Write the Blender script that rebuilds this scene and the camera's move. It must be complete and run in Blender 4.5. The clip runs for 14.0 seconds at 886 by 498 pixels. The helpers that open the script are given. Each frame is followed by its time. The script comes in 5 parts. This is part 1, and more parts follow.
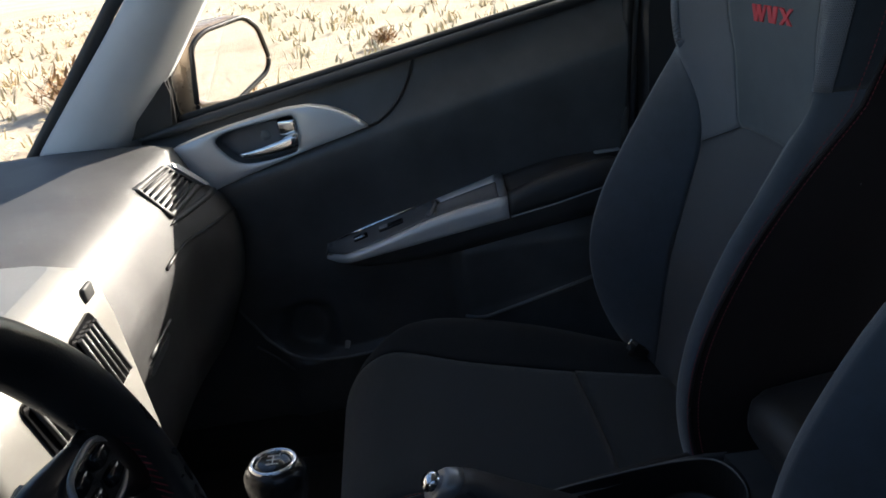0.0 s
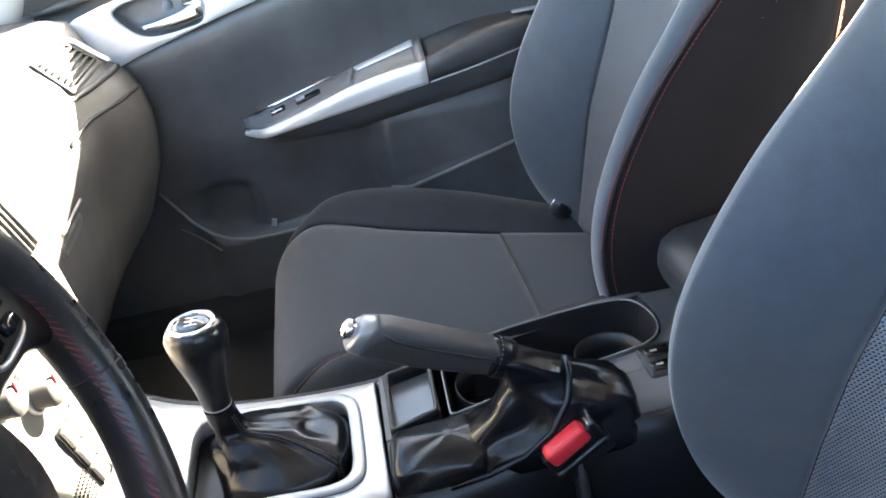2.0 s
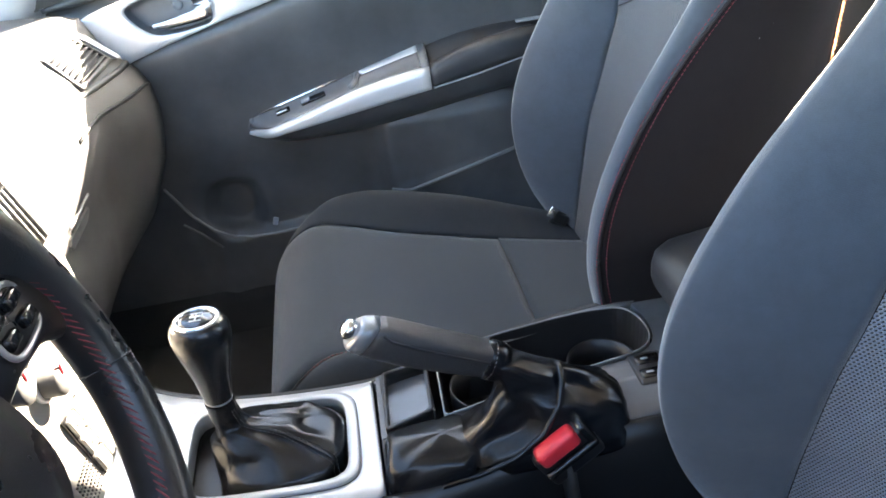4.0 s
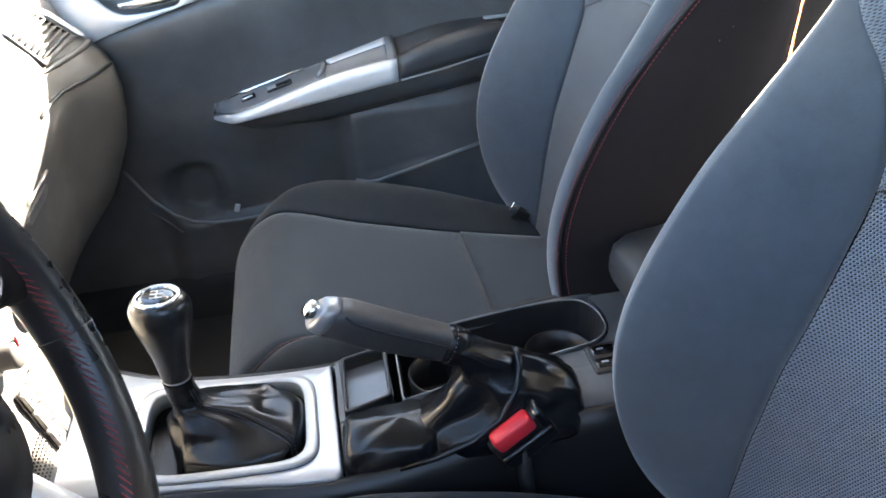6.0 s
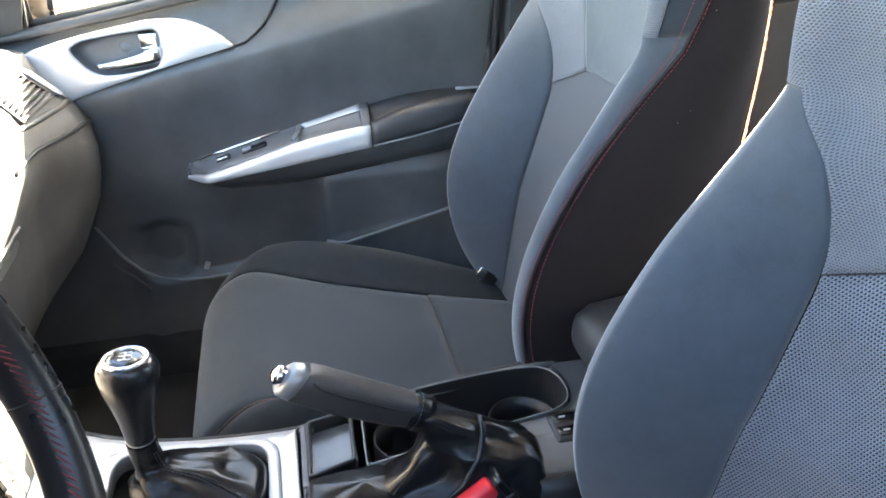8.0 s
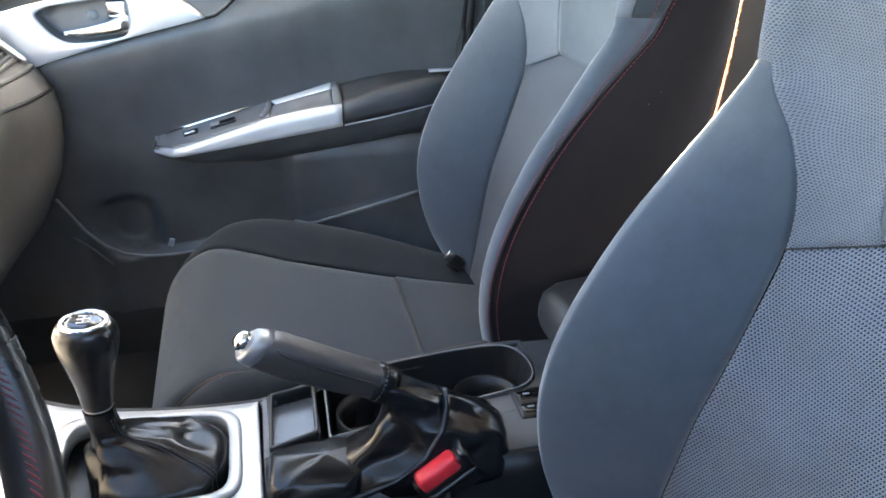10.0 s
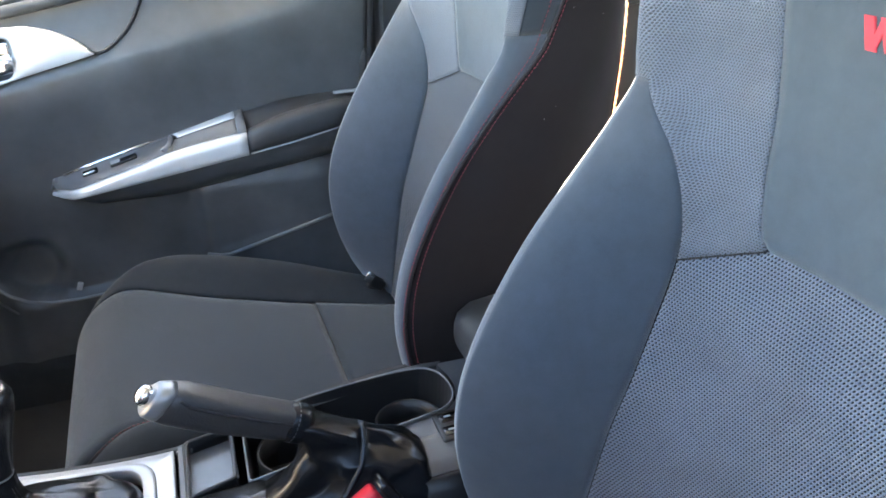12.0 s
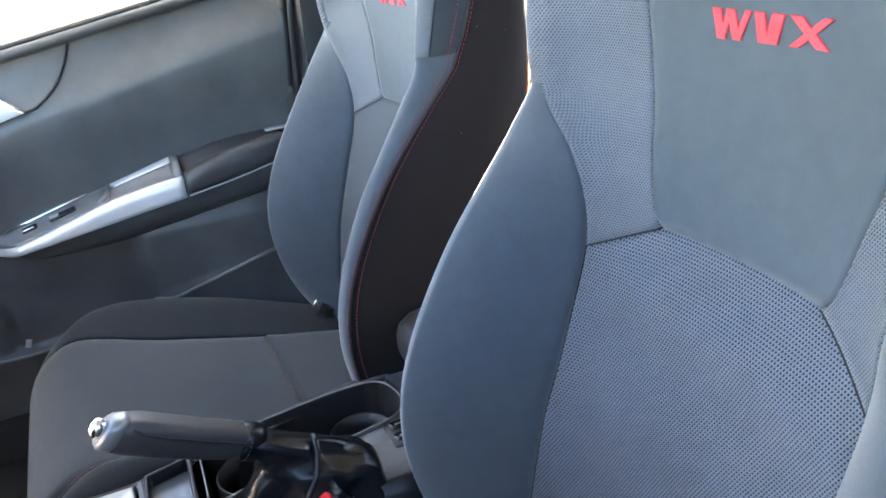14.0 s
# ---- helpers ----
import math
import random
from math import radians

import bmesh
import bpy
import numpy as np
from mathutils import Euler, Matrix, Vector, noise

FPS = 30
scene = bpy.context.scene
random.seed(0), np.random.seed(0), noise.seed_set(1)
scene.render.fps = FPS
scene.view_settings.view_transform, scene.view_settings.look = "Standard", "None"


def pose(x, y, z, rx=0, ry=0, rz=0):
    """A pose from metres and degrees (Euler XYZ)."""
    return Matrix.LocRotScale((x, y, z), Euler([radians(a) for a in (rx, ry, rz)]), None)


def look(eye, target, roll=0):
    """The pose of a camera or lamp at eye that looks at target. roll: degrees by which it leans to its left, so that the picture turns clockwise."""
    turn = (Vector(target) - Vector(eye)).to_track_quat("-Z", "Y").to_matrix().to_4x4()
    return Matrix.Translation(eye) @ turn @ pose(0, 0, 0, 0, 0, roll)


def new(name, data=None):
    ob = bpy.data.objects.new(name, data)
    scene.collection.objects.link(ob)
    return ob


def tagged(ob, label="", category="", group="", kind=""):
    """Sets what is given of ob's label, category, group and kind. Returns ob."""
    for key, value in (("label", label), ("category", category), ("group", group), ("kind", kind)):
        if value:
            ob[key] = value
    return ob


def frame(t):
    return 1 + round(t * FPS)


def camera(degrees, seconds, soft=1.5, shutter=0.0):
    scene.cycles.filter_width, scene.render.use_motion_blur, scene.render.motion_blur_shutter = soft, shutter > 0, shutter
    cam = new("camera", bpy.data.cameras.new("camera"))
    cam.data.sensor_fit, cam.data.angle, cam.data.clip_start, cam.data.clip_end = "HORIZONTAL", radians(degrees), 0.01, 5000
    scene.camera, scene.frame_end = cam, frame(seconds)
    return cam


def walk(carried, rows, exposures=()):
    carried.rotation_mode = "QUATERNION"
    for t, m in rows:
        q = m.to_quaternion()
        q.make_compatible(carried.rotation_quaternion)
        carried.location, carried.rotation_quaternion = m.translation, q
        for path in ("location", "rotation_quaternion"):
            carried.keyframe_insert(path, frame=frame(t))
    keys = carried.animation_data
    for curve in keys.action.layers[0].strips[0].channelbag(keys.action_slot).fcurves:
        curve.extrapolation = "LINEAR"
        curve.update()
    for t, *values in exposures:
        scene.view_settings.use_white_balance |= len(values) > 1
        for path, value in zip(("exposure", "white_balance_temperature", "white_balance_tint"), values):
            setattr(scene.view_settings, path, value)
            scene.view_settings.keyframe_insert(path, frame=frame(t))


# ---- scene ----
# World: x runs to the rear of the car, y to the passenger side, z up from the cabin floor.
# ---- camera ----
cam = camera(58.66, 14.0, soft=1.7)


def aim(x, y, z, pitch, lean, yaw):
    """Pose of a camera that leans by some degrees to its right."""
    p, w = radians(pitch), radians(yaw)
    way = Vector((-math.sin(w) * math.cos(p), math.cos(w) * math.cos(p), math.sin(p)))
    eye = Vector((x, y, z))
    return look(eye, eye + way, -lean)


PATH = [
    (0.0, 0.1759, -0.6328, 0.9482, -22.7867, 7.9839, -1.7144),
    (0.5, 0.1929, -0.6570, 0.9199, -26.8729, 8.7726, -2.2358),
    (1.0, 0.1905, -0.6529, 0.9041, -29.5429, 9.4351, -3.1849),
    (1.5, 0.2027, -0.6475, 0.9053, -30.6382, 10.3047, -4.2429),
    (2.0, 0.1994, -0.6523, 0.9078, -31.1969, 9.6405, -5.0028),
    (2.5, 0.1985, -0.6509, 0.9117, -31.7070, 8.3602, -5.6115),
    (3.0, 0.1970, -0.6599, 0.9187, -31.2674, 7.9401, -5.1190),
    (5.5, 0.1924, -0.6768, 0.9245, -31.1343, 5.7225, -7.4571),
    (6.0, 0.1874, -0.6853, 0.9155, -31.3738, 4.2281, -8.7603),
    (6.5, 0.1863, -0.6873, 0.9235, -31.1305, 3.6090, -9.9124),
    (7.0, 0.1919, -0.6897, 0.9415, -29.1692, 2.8995, -10.6310),
    (9.5, 0.1785, -0.7088, 0.9205, -26.8429, -0.5133, -12.9969),
    (10.0, 0.1846, -0.7073, 0.9128, -27.6417, -1.1925, -14.1592),
    (10.5, 0.1944, -0.7075, 0.9145, -28.2879, -1.4021, -15.7418),
    (11.0, 0.1960, -0.7078, 0.9183, -28.3178, -1.3683, -17.0568),
    (11.5, 0.2104, -0.7044, 0.9196, -28.1051, -0.5767, -18.0758),
    (12.0, 0.2215, -0.7021, 0.9313, -27.2233, 0.9713, -19.3061),
    (12.5, 0.2214, -0.7219, 0.9312, -26.7855, 1.2759, -20.2609),
    (13.0, 0.2301, -0.7331, 0.9593, -26.0895, 1.6883, -21.3264),
    (13.5, 0.2151, -0.7498, 0.9451, -25.3725, 3.9220, -21.8759),
    (14.0, 0.2277, -0.7633, 0.9294, -25.0615, 5.0899, -22.9291),
]
walk(cam, [(r[0], aim(*r[1:])) for r in PATH],
     exposures=[(0.0, 1.75, 6000, 10), (0.4, 2.45, 6600, 10), (0.8, 3.7, 6750, 10), (1.2, 4.58, 6800, 10), (1.6, 5.07, 6850, 10), (2.4, 5.3, 6800, 10),
                (4.0, 5.2, 6750, 10), (5.5, 5.03, 6720, 10), (7.0, 5.28, 6760, 10), (10.5, 5.22, 6800, 10), (14.0, 5.17, 6430, 10)])

# ---- world and sun ----
SUN_TURN, SUN_HIGH = 50.0, 24.5
world = bpy.data.worlds.new("world")
scene.world = world
world.use_nodes = True
wn = world.node_tree.nodes
sky = wn.new("ShaderNodeTexSky")
sky.sky_type, sky.sun_disc = "NISHITA", False
sky.sun_elevation, sky.sun_rotation = radians(SUN_HIGH), radians(90.0 - SUN_TURN)
sky.air_density, sky.dust_density = 1.0, 1.0
wn["Background"].inputs[1].default_value = 0.055
world.node_tree.links.new(sky.outputs[0], wn["Background"].inputs[0])
sun_data = bpy.data.lights.new("sun", "SUN")
sun_data.energy, sun_data.angle, sun_data.color = 5.0, radians(0.6), (1.0, 0.86, 0.68)
sun = new("sun", sun_data)
sun_way = Vector((math.cos(radians(SUN_TURN)) * math.cos(radians(SUN_HIGH)),
                  math.sin(radians(SUN_TURN)) * math.cos(radians(SUN_HIGH)), math.sin(radians(SUN_HIGH))))
sun.matrix_world = look(sun_way * 30, (0, 0, 0))

# ---- materials ----


class Nodes:
    """A new material with short ways to add nodes and links."""

    def __init__(self, name):
        self.mat = bpy.data.materials.new(name)
        self.mat.use_nodes = True
        self.tree = self.mat.node_tree
        self.bsdf = self.tree.nodes["Principled BSDF"]

    def add(self, kind, **sockets):
        node = self.tree.nodes.new(kind)
        for key, value in sockets.items():
            self.put(node.inputs[key.replace("_", " ")], value)
        return node

    def put(self, socket, value):
        if isinstance(value, bpy.types.NodeSocket):
            self.tree.links.new(value, socket)
        else:
            socket.default_value = value

    def math(self, operation, a, b=0.0):
        node = self.tree.nodes.new("ShaderNodeMath")
        node.operation = operation
        self.put(node.inputs[0], a)
        self.put(node.inputs[1], b)
        return node.outputs[0]

    def coords(self):
        return self.tree.nodes.new("ShaderNodeTexCoord").outputs["Object"]

    def noise(self, scale, detail=3.0, rough=0.6, at=None):
        return self.add("ShaderNodeTexNoise", Vector=at or self.coords(), Scale=scale, Detail=detail, Roughness=rough).outputs["Fac"]

    def ramp(self, fac, stops):
        node = self.tree.nodes.new("ShaderNodeValToRGB")
        self.put(node.inputs[0], fac)
        while len(node.color_ramp.elements) < len(stops):
            node.color_ramp.elements.new(0.5)
        for e, (at, c) in zip(node.color_ramp.elements, stops):
            e.position, e.color = at, (*c, 1)
        return node.outputs[0]

    def mix(self, fac, a, b, blend="MIX"):
        node = self.tree.nodes.new("ShaderNodeMix")
        node.data_type, node.blend_type = "RGBA", blend
        self.put(node.inputs["Factor"], fac)
        for socket, v in ((node.inputs["A"], a), (node.inputs["B"], b)):
            socket = [s for s in node.inputs if s.name == socket.name and s.type == "RGBA"][0]
            self.put(socket, v if isinstance(v, bpy.types.NodeSocket) else (*v, 1))
        return [o for o in node.outputs if o.type == "RGBA"][0]

    def bump(self, height, strength=0.3, distance=0.001, over=None):
        node = self.add("ShaderNodeBump", Height=height, Strength=strength, Distance=distance)
        if over:
            self.put(node.inputs["Normal"], over)
        return node.outputs[0]

    def finish(self, color=None, rough=0.6, metal=0.0, normal=None, sheen=0.0, **more):
        b = self.bsdf.inputs
        if color is not None:
            self.put(b["Base Color"], color if isinstance(color, bpy.types.NodeSocket) else (*color, 1))
        self.put(b["Roughness"], rough)
        self.put(b["Metallic"], metal)
        if normal:
            self.put(b["Normal"], normal)
        if sheen:
            b["Sheen Weight"].default_value = sheen
            b["Sheen Roughness"].default_value = 0.5
        for key, value in more.items():
            self.put(b[key.replace("_", " ")], value)
        return self.mat


def tone(c, k):
    return tuple(min(1.0, v * k) for v in c)


def grained(name, color, rough=0.5, grain=900.0, depth=0.0003, strength=0.35, spread=0.25, metal=0.0, blotch=9.0, uneven=0.16):
    """Moulded plastic, leather or paint: fine grain, faint stains."""
    n = Nodes(name)
    stain = n.noise(blotch, 4.0)
    col = n.ramp(stain, [(0.3, tone(color, 1 - spread)), (0.7, tone(color, 1 + spread))])
    fine = n.noise(grain, 2.0, 0.7)
    rg = n.math("ADD", n.math("MULTIPLY", n.noise(blotch * 2.3, 3.0), uneven), rough - uneven / 2)
    return n.finish(col, rg, metal, n.bump(fine, strength, depth))


def cloth(name, color, weave=1400.0, strength=0.5, spread=0.16, sheen=0.25, twill=0.2):
    """Plain woven seat cloth: fine nap, faint twill, brushed patches and worn areas."""
    n = Nodes(name)
    at = n.coords()
    wear = n.noise(7.0, 5.0, 0.62, at)
    brushed = n.noise(48.0, 4.0, 0.7, at)
    wave = n.add("ShaderNodeTexWave", Vector=at, Scale=weave / 5.0, Distortion=3.0, Detail=2.0, Detail_Scale=2.0)
    wave.wave_type, wave.bands_direction = "BANDS", "DIAGONAL"
    fluff = n.noise(weave, 2.0, 0.8, at)
    h = n.math("ADD", n.math("MULTIPLY", wave.outputs["Fac"], twill), fluff)
    col = n.ramp(wear, [(0.3, tone(color, 1 - spread)), (0.72, tone(color, 1 + spread))])
    col = n.mix(0.30, col, n.ramp(brushed, [(0.35, tone(color, 0.7)), (0.68, tone(color, 1.4))]))
    col = n.mix(0.30, col, n.ramp(h, [(0.3, tone(color, 0.6)), (0.9, tone(color, 1.5))]))
    return n.finish(col, 0.92, 0.0, n.bump(brushed, 0.12, 0.002, n.bump(h, strength, 0.0004)), sheen, Specular_IOR_Level=0.2)


def mesh_cloth(name, thread, hole, pitch, first, second, turn=0.0, rows=0.82, low=0.15, high=0.36):
    """Knitted spacer mesh: staggered dimples between raised threads. first, second: the axes across and along."""
    n = Nodes(name)
    sep = n.add("ShaderNodeSeparateXYZ", Vector=n.coords())
    across = n.math("ADD", n.math("ABSOLUTE", sep.outputs[first]), n.math("MULTIPLY", sep.outputs["X"], turn)) if turn else sep.outputs[first]
    u = n.math("DIVIDE", across, pitch)
    v = n.math("DIVIDE", sep.outputs[second], pitch * rows)
    warp = n.math("MULTIPLY", n.noise(7.0, 1.0), 0.35)
    u = n.math("ADD", u, warp)
    row = n.math("FLOOR", v)
    along = n.math("SUBTRACT", n.math("FRACT", v), 0.5)
    side = n.math("SUBTRACT", n.math("FRACT", n.math("ADD", u, n.math("MULTIPLY", row, 0.5))), 0.5)
    side = n.math("ADD", side, n.math("MULTIPLY", along, 0.4))
    tall = n.math("MULTIPLY", along, rows * 0.82)
    d = n.math("SQRT", n.math("ADD", n.math("MULTIPLY", side, side), n.math("MULTIPLY", tall, tall)))
    rise = n.ramp(d, [(low, (0, 0, 0)), (high, (1, 1, 1))])
    wear = n.ramp(n.noise(8.0, 4.0), [(0.3, tone(thread, 0.85)), (0.7, tone(thread, 1.15))])
    col = n.mix(rise, hole, wear)
    fuzz = n.bump(n.noise(2600.0, 2.0, 0.8), 0.4, 0.0003)
    return n.finish(col, 0.9, 0.0, n.bump(rise, 1.0, 0.0030, fuzz), 0.25, Specular_IOR_Level=0.2)


def creased(name, color):
    """Soft thin leather with fine wrinkles over its grain."""
    n = Nodes(name)
    at = n.coords()
    folds = n.add("ShaderNodeTexNoise", Vector=at, Scale=26.0, Detail=2.0, Roughness=0.5, Distortion=0.8).outputs["Fac"]
    ridge = n.math("ABSOLUTE", n.math("SUBTRACT", folds, 0.5))
    grain = n.bump(n.noise(1100.0, 2.0, 0.7, at), 0.3, 0.0003)
    col = n.ramp(n.noise(18.0, 4.0, 0.6, at), [(0.3, tone(color, 0.75)), (0.75, tone(color, 1.5))])
    rough = n.math("ADD", n.math("MULTIPLY", n.noise(14.0, 2.0, 0.5, at), 0.12), 0.18)
    return n.finish(col, rough, 0.0, n.bump(ridge, 0.12, 0.0015, grain), 0.0, Specular_IOR_Level=0.36)


M = dict(
    bolster=cloth("bolster_cloth", (0.046, 0.059, 0.076), sheen=0.45),
    cushion=cloth("cushion_cloth", (0.0190, 0.0262, 0.0340), twill=0.8),
    side=cloth("side_cloth", (0.0112, 0.0092, 0.0102), 1700.0, 0.35, 0.1, 0.05),
    insert=cloth("insert_cloth", (0.063, 0.079, 0.094), 1800.0, 0.35, 0.12),
    knit=mesh_cloth("knit_mesh", (0.156, 0.184, 0.238), (0.004, 0.006, 0.009), 0.0032, "Y", "Z", 0.0, 0.98, 0.20, 0.40),
    knit_edge=mesh_cloth("knit_mesh_edge", (0.148, 0.169, 0.204), (0.012, 0.015, 0.020), 0.0026, "Y", "Z", 0.8, 0.90, 0.15, 0.34),
    knit_shoulder=mesh_cloth("knit_mesh_shoulder", (0.148, 0.169, 0.204), (0.012, 0.015, 0.020), 0.0026, "Y", "Z", 0.0, 0.90, 0.15, 0.34),
    knit_fine=mesh_cloth("knit_mesh_fine", (0.084, 0.098, 0.118), (0.040, 0.047, 0.057), 0.0026, "Y", "Z", 0.0, 1.0, 0.18, 0.46),
    tray=grained("tray_plastic", (0.10, 0.105, 0.112), 0.25, 1200.0, 0.0002, 0.3),
    red_thread=grained("red_thread", (0.20, 0.026, 0.040), 0.7, 2500.0),
    embroidery=grained("red_embroidery", (0.60, 0.05, 0.07), 0.6, 3000.0, 0.0005, 0.8),
    dark_plastic=grained("dark_door_plastic", (0.062, 0.065, 0.068), 0.35, 1300.0, 0.0003, 0.45),
    pad=grained("soft_pad_plastic", (0.030, 0.031, 0.033), 0.42, 1100.0, 0.0003, 0.5),
    dash=grained("dash_plastic", (0.052, 0.053, 0.055), 0.55, 1000.0, 0.0004, 0.5),
    console=grained("console_plastic", (0.088, 0.092, 0.097), 0.38, 750.0, 0.0004, 0.7),
    black=grained("black_plastic", (0.012, 0.012, 0.013), 0.4, 900.0),
    gloss_black=grained("gloss_black", (0.008, 0.008, 0.009), 0.12, 600.0, 0.0001, 0.1),
    rubber=grained("rubber_seal", (0.018, 0.018, 0.019), 0.6, 700.0),
    leather=creased("black_leather", (0.0050, 0.0055, 0.0068)),
    wheel_leather=grained("wheel_leather", (0.015, 0.0145, 0.015), 0.29, 650.0, 0.0004, 0.4),
    brake_leather=grained("brake_grip_leather", (0.036, 0.0335, 0.0335), 0.44, 520.0, 0.0006, 0.8),
    knob=grained("shift_knob_leather", (0.0115, 0.0115, 0.012), 0.26, 1200.0, 0.0002, 0.3, uneven=0.04),
    silver=grained("satin_silver_paint", (0.62, 0.63, 0.64), 0.36, 1500.0, 0.0001, 0.2, 0.05, 0.42),
    plate_silver=grained("console_silver_paint", (0.40, 0.41, 0.42), 0.34, 1500.0, 0.0001, 0.2, 0.05, 0.42),
    handle_chrome=grained("satin_chrome", (0.86, 0.86, 0.87), 0.2, 300.0, 0.00005, 0.05, 0.03, 1.0),
    cup_grey=grained("handle_cup_grey", (0.105, 0.115, 0.128), 0.3, 1300.0, 0.0002, 0.3),
    stack=grained("stack_silver_paint", (0.27, 0.265, 0.25), 0.42, 1500.0, 0.0001, 0.2, 0.05, 0.3),
    cushion_side=cloth("cushion_side_cloth", (0.0205, 0.0250, 0.0305), 1500.0, 0.4, 0.12, 0.1),
    chrome=grained("chrome", (0.85, 0.85, 0.86), 0.07, 300.0, 0.00005, 0.05, 0.03, 1.0),
    pillar=grained("pillar_trim", (0.48, 0.50, 0.52), 0.7, 800.0, 0.0004, 0.5, 0.06),
    headliner=grained("headliner_cloth", (0.35, 0.375, 0.41), 0.95, 1200.0, 0.0004, 0.5, 0.05),
    carpet=grained("carpet", (0.020, 0.020, 0.021), 0.98, 500.0, 0.003, 0.9),
    body=grained("car_paint", (0.44, 0.33, 0.22), 0.28, 2000.0, 0.00005, 0.1, 0.05, 0.3),
    red_button=grained("red_button", (0.70, 0.030, 0.045), 0.38, 1500.0, 0.0001, 0.2, 0.05),
    white_mark=grained("white_mark", (0.75, 0.75, 0.75), 0.5, 900.0, spread=0.03),
    grey_mark=grained("grey_mark", (0.30, 0.31, 0.32), 0.5, 900.0, spread=0.03),
    wheel_thread=grained("wheel_thread", (0.21, 0.024, 0.034), 0.7, 2500.0),
    switch_plate=grained("switch_plate_grey", (0.125, 0.13, 0.138), 0.30, 1200.0, 0.0002, 0.3),
    worn_edge=grained("mid_grey_plastic", (0.15, 0.155, 0.16), 0.45, 900.0),
    brake_cap=grained("satin_grey_cap", (0.22, 0.225, 0.235), 0.3, 1500.0, 0.0001, 0.2, 0.05, 0.4),
    belt=grained("belt_webbing", (0.035, 0.035, 0.037), 0.8, 900.0, 0.0004, 0.6),
    piping=grained("dark_piping", (0.012, 0.012, 0.014), 0.6, 900.0),
)


def glass(name, rough=0.0):
    n = Nodes(name)
    return n.finish((0.93, 0.96, 0.95), rough, 0.0, None, 0.0, Transmission_Weight=1.0, IOR=1.02)


M["glass"] = glass("window_glass")
# Translucent fibres; their orange carries the warm rim light, not the cloth's own grey.
n_ = Nodes("rim_glow_fibre")
thin = n_.add("ShaderNodeBsdfTranslucent", Color=(0.46, 0.20, 0.11, 1.0))
n_.put(n_.tree.nodes["Material Output"].inputs["Surface"], thin.outputs[0])
M["fibre"] = n_.mat
n_ = Nodes("mirror_glass")
M["mirror"] = n_.finish(n_.ramp(n_.noise(20.0), [(0.3, (0.80, 0.81, 0.82)), (0.7, (0.86, 0.87, 0.88))]), 0.02, 1.0)
n_ = Nodes("dry_ground")
big, small = n_.noise(0.35, 6.0, 0.65), n_.noise(9.0, 6.0, 0.7)
col_ = n_.ramp(n_.math("ADD", n_.math("MULTIPLY", big, 0.6), n_.math("MULTIPLY", small, 0.45)),
               [(0.33, (0.34, 0.26, 0.17)), (0.48, (0.56, 0.46, 0.33)), (0.68, (0.68, 0.60, 0.46))])
M["ground"] = n_.finish(col_, 0.95, 0.0, n_.bump(small, 0.8, 0.06))
n_ = Nodes("dry_grass")
rnd = n_.tree.nodes.new("ShaderNodeNewGeometry").outputs["Random Per Island"]
M["grass"] = n_.finish(n_.ramp(rnd, [(0.0, (0.42, 0.31, 0.16)), (0.5, (0.60, 0.50, 0.30)), (1.0, (0.68, 0.60, 0.42))]), 0.85)
n_ = Nodes("dry_shrub")
rnd = n_.tree.nodes.new("ShaderNodeNewGeometry").outputs["Random Per Island"]
M["shrub"] = n_.finish(n_.ramp(rnd, [(0.0, (0.16, 0.08, 0.035)), (0.6, (0.34, 0.18, 0.07)), (1.0, (0.40, 0.28, 0.12))]), 0.85)

# ---- shape helpers ----


def curve(pairs, v):
    """Smooth value through (at, value) pairs, held flat outside."""
    if v <= pairs[0][0]:
        return pairs[0][1]
    if v >= pairs[-1][0]:
        return pairs[-1][1]
    k = max(i for i in range(len(pairs) - 1) if pairs[i][0] <= v)

    def slope(i):
        a, b = pairs[max(i - 1, 0)], pairs[min(i + 1, len(pairs) - 1)]
        return (b[1] - a[1]) / (b[0] - a[0])

    (xa, ya), (xb, yb) = pairs[k], pairs[k + 1]
    w = xb - xa
    t = (v - xa) / w
    return ((2 * t ** 3 - 3 * t ** 2 + 1) * ya + (t ** 3 - 2 * t ** 2 + t) * w * slope(k)
            + (3 * t ** 2 - 2 * t ** 3) * yb + (t ** 3 - t ** 2) * w * slope(k + 1))


def step(a, b, v):
    t = min(1.0, max(0.0, (v - a) / (b - a)))
    return t * t * (3 - 2 * t)


def mesh_from(name, verts, faces, smooth=True):
    me = bpy.data.meshes.new(name)
    me.from_pydata([tuple(v) for v in verts], [], faces)
    me.update()
    if smooth:
        me.polygons.foreach_set("use_smooth", [True] * len(me.polygons))
    return me


def part(name, me, material, parent=None, label=""):
    """Links a mesh (or bmesh) as one object under a thing or a part."""
    if isinstance(me, bmesh.types.BMesh):
        bm, me = me, bpy.data.meshes.new(name)
        bmesh.ops.recalc_face_normals(bm, faces=bm.faces)
        bm.to_mesh(me)
        bm.free()
    if not me.materials:
        me.materials.append(M[material] if isinstance(material, str) else material)
    ob = new(name, me)
    if parent:
        ob.parent = parent
    return tagged(ob, label)


def thing(name, at, label, category, group="", kind=""):
    ob = new(name)
    ob.location, ob.empty_display_size = at, 0.05
    ob.matrix_world = Matrix.Translation(at)
    return tagged(ob, label, category, group, kind)


